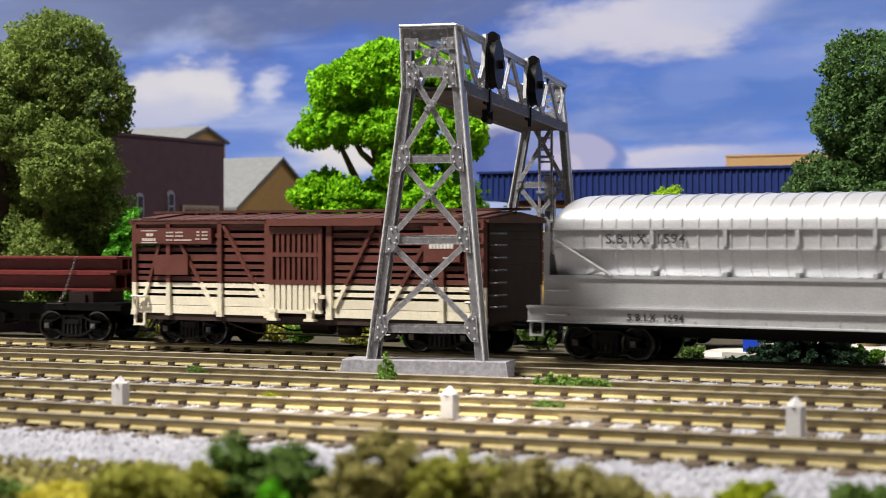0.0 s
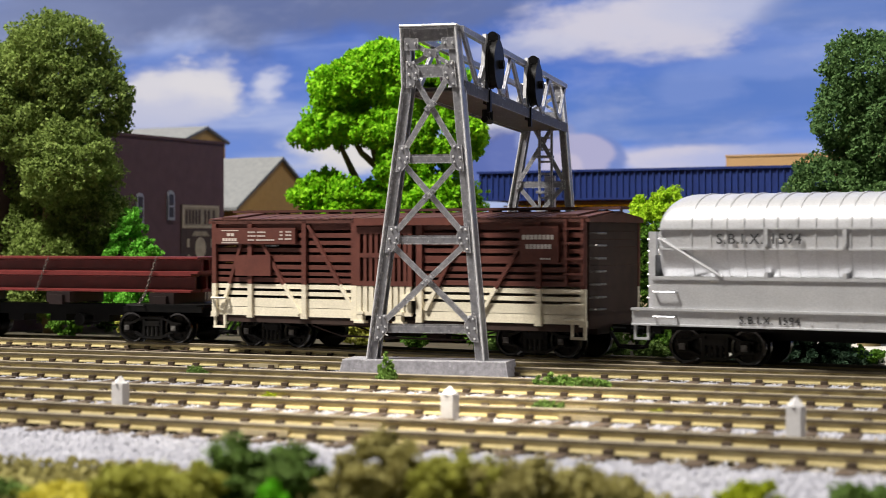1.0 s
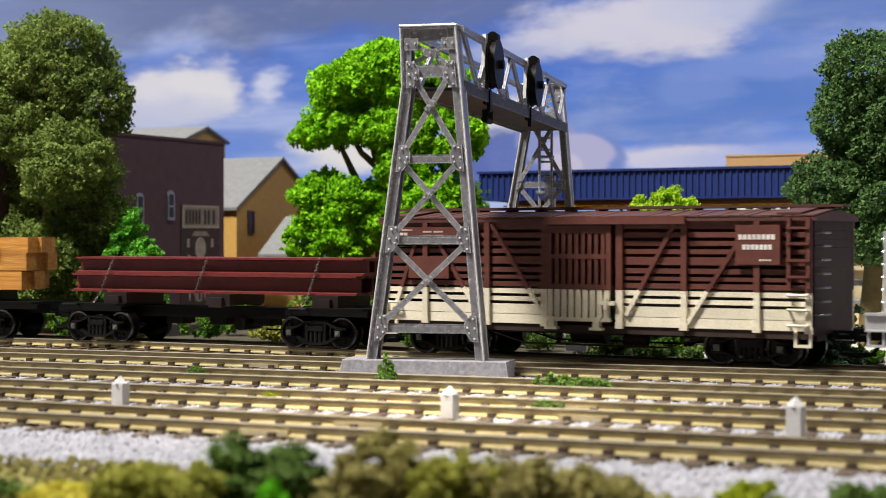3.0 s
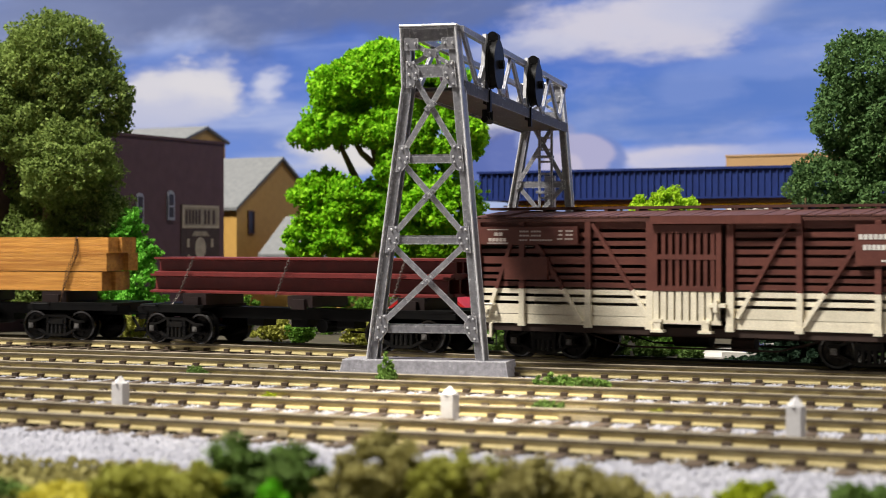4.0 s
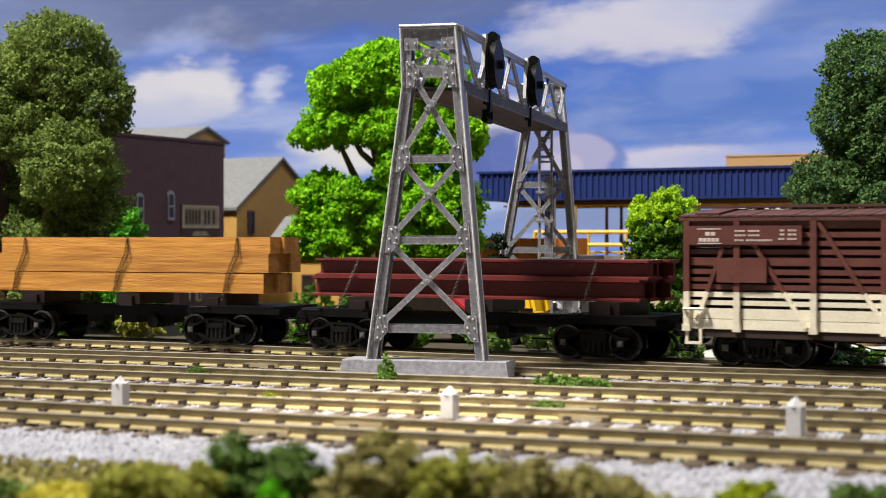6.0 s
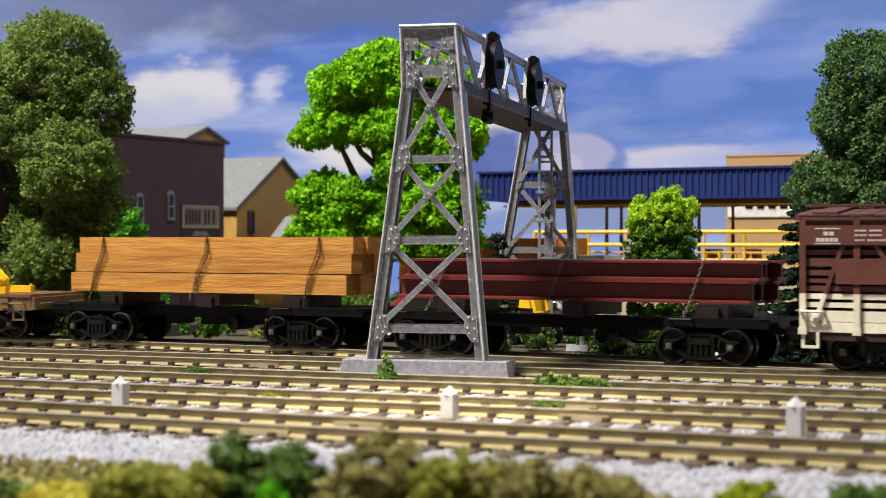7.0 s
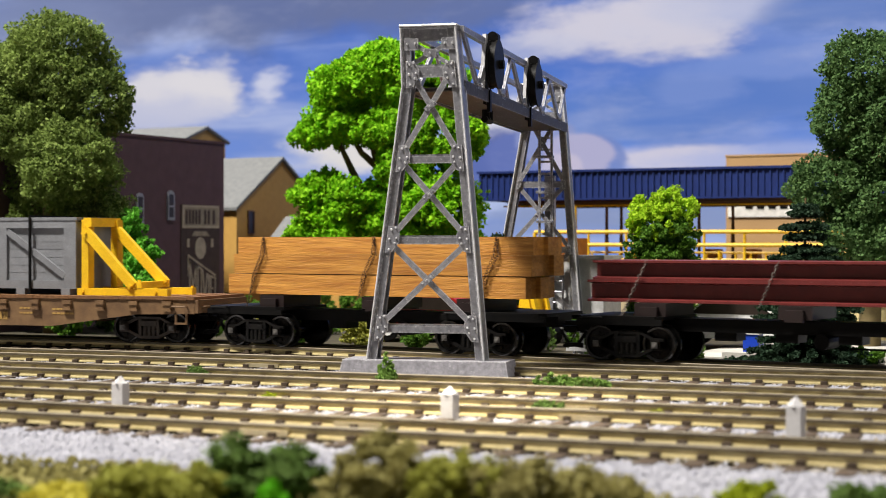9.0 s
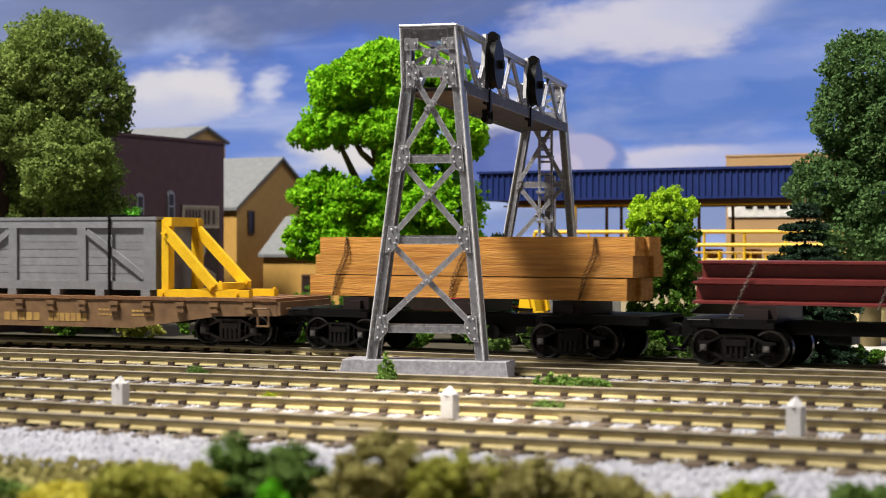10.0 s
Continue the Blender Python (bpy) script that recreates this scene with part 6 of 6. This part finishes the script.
clump_crown(t, [(-27, -5, 54.5, 12, 11, 7.5), (-10, -7, 52, 14, 12, 7), (24, -2, 47, 20, 15, 14), (-2, 0, 42, 26, 14, 10), (-23, -2, 43, 11, 12, 10), (-31, -4, 36, 10, 10, 8), (-14, -6, 33, 13, 10, 7), (20, -4, 35, 15, 10, 8), (36, -2, 36, 8, 8, 7)], 115, 3.6, 84, 1.02, L_BRIGHT, 12, "lower_crown", 0.95)

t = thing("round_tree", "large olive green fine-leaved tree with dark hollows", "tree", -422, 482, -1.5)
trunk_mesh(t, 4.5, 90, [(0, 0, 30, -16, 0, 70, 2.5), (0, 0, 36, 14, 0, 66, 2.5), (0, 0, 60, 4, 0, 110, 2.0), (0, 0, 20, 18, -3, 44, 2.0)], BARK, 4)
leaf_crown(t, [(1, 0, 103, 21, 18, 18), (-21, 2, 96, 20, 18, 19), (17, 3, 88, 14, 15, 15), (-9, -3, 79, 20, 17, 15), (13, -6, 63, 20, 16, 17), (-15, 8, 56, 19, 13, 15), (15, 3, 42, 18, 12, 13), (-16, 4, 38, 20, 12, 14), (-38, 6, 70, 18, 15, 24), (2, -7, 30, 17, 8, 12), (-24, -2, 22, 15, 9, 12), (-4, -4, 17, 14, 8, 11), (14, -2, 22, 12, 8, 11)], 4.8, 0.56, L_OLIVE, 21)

t = thing("round_tree", "large deep green fine-leaved tree", "tree", -128, 542, -1.5)
trunk_mesh(t, 4.0, 80, [(0, 0, 30, -12, 0, 60, 2.2), (0, 0, 36, 12, 0, 66, 2.2), (0, 0, 50, 2, 0, 92, 2.0)], BARK, 5)
leaf_crown(t, [(0, 0, 90, 15.5, 15, 14), (-6, -2, 75, 11.5, 13, 13), (7, 0, 70, 16, 15, 17), (-12, -3, 53.5, 14, 13, 9.5), (4, 0, 48, 17, 15, 13), (18, 2, 80, 16, 14, 18), (-3, -4, 37, 14, 12, 9), (12, -4, 36, 14, 12, 10)], 4.6, 0.54, L_DEEP, 22)

t = thing("conical_tree", "small bright green leafy tree beside the line", "tree", -386, 482, -1.5)
trunk_mesh(t, 1.4, 36, [], BARK, 6)
clump_crown(t, [(0, 0, 42, 4, 4, 5), (0, 0, 36, 8, 7, 6), (0, 0, 29, 12, 9, 7), (0, 0, 20, 14.5, 11, 8), (1, 0, 11, 14, 11, 7)], 150, 1.9, 42, 0.7, L_MID, 31)

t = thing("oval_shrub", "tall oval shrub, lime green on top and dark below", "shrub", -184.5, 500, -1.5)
trunk_mesh(t, 1.2, 30, [], BARK, 7)
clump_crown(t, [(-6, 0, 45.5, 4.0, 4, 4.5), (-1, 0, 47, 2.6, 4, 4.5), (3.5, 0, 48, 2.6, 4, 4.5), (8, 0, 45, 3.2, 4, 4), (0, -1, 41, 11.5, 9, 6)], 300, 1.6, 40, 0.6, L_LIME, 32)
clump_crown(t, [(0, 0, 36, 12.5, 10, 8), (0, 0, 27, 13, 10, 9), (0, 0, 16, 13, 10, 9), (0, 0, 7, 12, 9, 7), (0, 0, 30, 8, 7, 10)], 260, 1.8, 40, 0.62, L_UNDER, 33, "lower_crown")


def fir(x, y, h, r, seed):
    t = thing("fir_tree", "dark green needle fir with layered boughs", "tree", x, y, -1.5)
    trunk_mesh(t, 0.9, h * 0.95, [], BARK, seed)
    rg = np.random.default_rng(seed)
    pts = []
    tiers = int(h / 3.2)
    for i in range(tiers):
        z = h * (0.05 + 0.93 * (i + rg.uniform(-0.3, 0.3)) / tiers)
        rr = r * max(0.0, 1 - z / h) ** 0.8 * rg.uniform(0.8, 1.15) + 0.8
        for k in range(14):
            a = 2 * math.pi * (k + rg.random()) / 14
            L = rr * rg.uniform(0.75, 1.15)
            n = int(50 + 22 * L)
            s = rg.random(n) ** 0.7
            p = np.stack([np.cos(a) * s * L, np.sin(a) * s * L, z - 0.22 * s * L + 0.1 * L * s * s], 1)
            p += rg.normal(size=(n, 3)) * np.array([0.6, 0.6, 0.4])
            pts.append(p)
    p = np.concatenate(pts)
    grains("crown", LEAF, p, rg.uniform(0.22, 0.6, len(p)), L_FIR, rg, t, rough=0.4, flat=0.6)
    return t


fir(-128.5, 466, 50, 18, 41)
fir(-125, 474, 28, 12, 44)
fir(-243.6, 500, 40, 9, 42)
fir(-420, 520, 40, 14, 43)
fir(-470, 470, 50, 15, 45)


def bush(x, y, z, rx, ry, rz, m, seed, label, n=220, cr=1.5, gr=0.6, name="bush"):
    t = thing(name, label, "bush", x, y, z)
    rg = random.Random(seed)
    blobs = [(rg.uniform(-0.55, 0.55) * rx, rg.uniform(-0.4, 0.4) * ry, rz * rg.uniform(0.3, 0.62), rx * rg.uniform(0.4, 0.6), ry * rg.uniform(0.4, 0.7), rz * rg.uniform(0.35, 0.42)) for _ in range(5)]
    k = max(8.0, n / max(1.0, rx * rz / 60.0))
    clump_crown(t, blobs, k, cr, 30, gr, m, seed, "foliage", 0.8)
    return t


# near fringe along the board's front edge
for i, (x, y, z, rx, ry, rz, m, lab) in enumerate((
        (-155, 163, -1.5, 5, 5, 4.2, L_FORE2, "dark green moss bush at the board's edge"), (-133, 165, -1.5, 8.5, 7, 8.0, L_FORE1, "olive moss bush at the board's edge"),
        (-126.5, 169, -1.5, 6, 6, 7.0, L_FORE1, "olive moss bush at the board's edge"), (-122, 174, -1.5, 7.5, 7, 10.0, L_FORE2, "dark green moss bush at the board's edge"),
        (-115, 174, -1.5, 7.0, 7, 9.8, L_FORE2, "dark green moss bush at the board's edge"), (-112.5, 168, -1.5, 3.4, 4, 5.6, L_FORE5, "vivid green moss tuft at the board's edge"),
        (-105, 178, -1.5, 7.0, 7, 11.3, L_FORE3, "brown moss bush at the board's edge"), (-99, 180, -1.5, 6, 6, 9.8, L_FORE3, "brown moss bush at the board's edge"),
        (-94.5, 180, -1.5, 7, 7, 9.2, L_FORE1, "olive moss bush at the board's edge"), (-88, 185, -1.5, 6.4, 6, 9.6, L_FORE3, "brown moss bush at the board's edge"),
        (-78, 190, -1.5, 7.5, 6, 6.8, L_FORE3, "brown moss bush at the board's edge"), (-62.5, 200, -1.5, 4.4, 5, 5.4, L_FORE4, "lime moss tuft at the board's edge"),
        (-49, 207, -1.5, 5, 5, 4.8, L_FORE2, "dark green moss bush at the board's edge"))):
    bush(x, y, z, rx, ry, rz, m, 60 + i, lab, 420, 1.0, 0.42)
# yellow turf patch
rg = np.random.default_rng(8)
n = 2600
p = np.stack([-146 + rg.uniform(-6, 7, n), 169 + rg.uniform(-5, 6, n), rg.uniform(-1.4, 0.6, n)], 1)
tagged(grains("yellow_turf", LEAF, p, rg.uniform(0.3, 0.9, n), L_YELL, rg), "yellow static-grass turf patch by the ballast", "turf", kind="stuff")
n = 9000
xx = rg.uniform(-190, -20, n)
p = np.stack([xx, 197 + (xx + 150) * 0.08 - 62 * rg.random(n) ** 1.3, rg.uniform(-1.6, 0.2, n)], 1)
tagged(grains("ground_turf", LEAF, p, rg.uniform(0.4, 1.1, n), L_FORE3, rg), "brown and olive ground turf at the board's edge", "turf", kind="stuff")

# weeds between the tracks
for i, (x, y, rx, rz, m, lab) in enumerate(((-244, 331, 3.4, 2.4, L_FORE2, "small green weed tuft between tracks"), (-191.8, 334, 2.2, 2.4, L_WEED, "upright green weed between tracks"),
                                          (-150, 338, 7.0, 3.4, L_WEED, "low green weed patch between tracks"), (-142, 337, 6.5, 3.0, L_WEED, "low green weed patch between tracks"),
                                          (-133, 293, 4.2, 2.4, L_FORE2, "small dark weed tuft between tracks"), (-195, 289, 2.6, 1.6, L_FORE4, "small yellow-green weed tuft between tracks"),
                                          (-110, 296, 3.4, 1.6, L_FORE1, "small olive weed tuft between tracks"))):
    bush(x, y, -0.9, rx, 2.6, rz * 1.5, m, 90 + i, lab, 200, 0.7, 0.36, "weed_tuft")

# the upright weed's shoots
rg = np.random.default_rng(77)
shoots = thing("weed_shoots", "upright feathery green weed between tracks", "weed", -191.8, 334, -0.9)
pts = []
for dx, h in ((0.0, 8.4), (1.4, 6.6), (-1.6, 5.4), (2.4, 4.2)):
    k = rg.random(160)
    pts.append(np.stack([dx * (0.4 + 0.6 * k) + rg.normal(size=160) * 0.75 * (1.15 - k), rg.normal(size=160) * 0.75 * (1.15 - k), h * k], 1))
pts = np.concatenate(pts)
grains("foliage", LEAF, pts, rg.uniform(0.25, 0.6, len(pts)), L_WEED, rg, shoots, rough=0.4)

# scrub behind the train
k = 0
for x, y, rx, rz, m in ((-345, 470, 10, 9, L_UNDER), (-318, 474, 9, 8, L_FORE1), (-295, 462, 8, 7, L_UNDER), (-272, 458, 8, 8, L_FORE1), (-255, 462, 7, 6, L_UNDER), (-232, 470, 9, 8, L_UNDER), (-216, 474, 8, 8, L_FORE2),
                        (-200, 478, 9, 9, L_UNDER), (-188, 462, 8, 7, L_FORE2), (-176, 474, 8, 8, L_UNDER), (-222, 456, 6, 5, L_FORE2), (-176, 464, 5, 4, L_FORE2), (-160, 462, 4, 2.6, L_FORE2), (-372, 468, 10, 9, L_FORE1), (-398, 464, 12, 10, L_UNDER), (-112, 468, 6, 3.4, L_UNDER), (-350, 500, 12, 12, L_UNDER), (-300, 520, 14, 14, L_UNDER), (-270, 540, 12, 12, L_UNDER), (-410, 500, 14, 12, L_FORE2), (-384, 612, 17, 15, L_UNDER), (-356, 596, 15, 13, L_UNDER), (-330, 520, 14, 10, L_UNDER), (-255, 500, 14, 9, L_UNDER)):
    k += 1
    bush(x, y, -1.5, rx, 7, rz * 1.3, m, 120 + k, "low scrub bush behind the line", 150, 1.3, 0.62, "scrub_bush")

# ---- white marker posts ----
POST = mat("white_marker_post", (0.54, 0.53, 0.54), (0.45, 0.44, 0.45), rough=0.7)
for x, y in ((-215.5, 266.0), (-145.0, 277.0), (-76.8, 273.0)):
    p = thing("marker_post", "short white marker post with a pointed cap", "post", x, y, -0.9, random.uniform(-10, 10), group="marker posts by the track")
    bm = B()
    s = 6.7 if x > -100 else 5.4
    box(bm, -1.3, 1.3, -1.3, 1.3, -0.5, s)
    part("shaft", bm, POST, p, bevel=0.2)
    bm = B()
    rod(bm, (0, 0, s), (0, 0, s + 1.5), 1.75, 4, 0.25)
    part("cap", bm, POST, p)


def motions():
    """The train rolls past; its wheels turn with it."""
    times = [i * 0.2 for i in range(51)]
    for car, x0, t1, t2 in CARS:
        walk(car, [(t, car_pose(x0 + travelled(t), t1, t2)) for t in times[::2]])
    for w, x, z in WHEELSETS:
        walk(w, [(t, pose(x * MM, 0, z * MM, 0, math.degrees(travelled(t) / 4.75), 0)) for t in times])


motions()
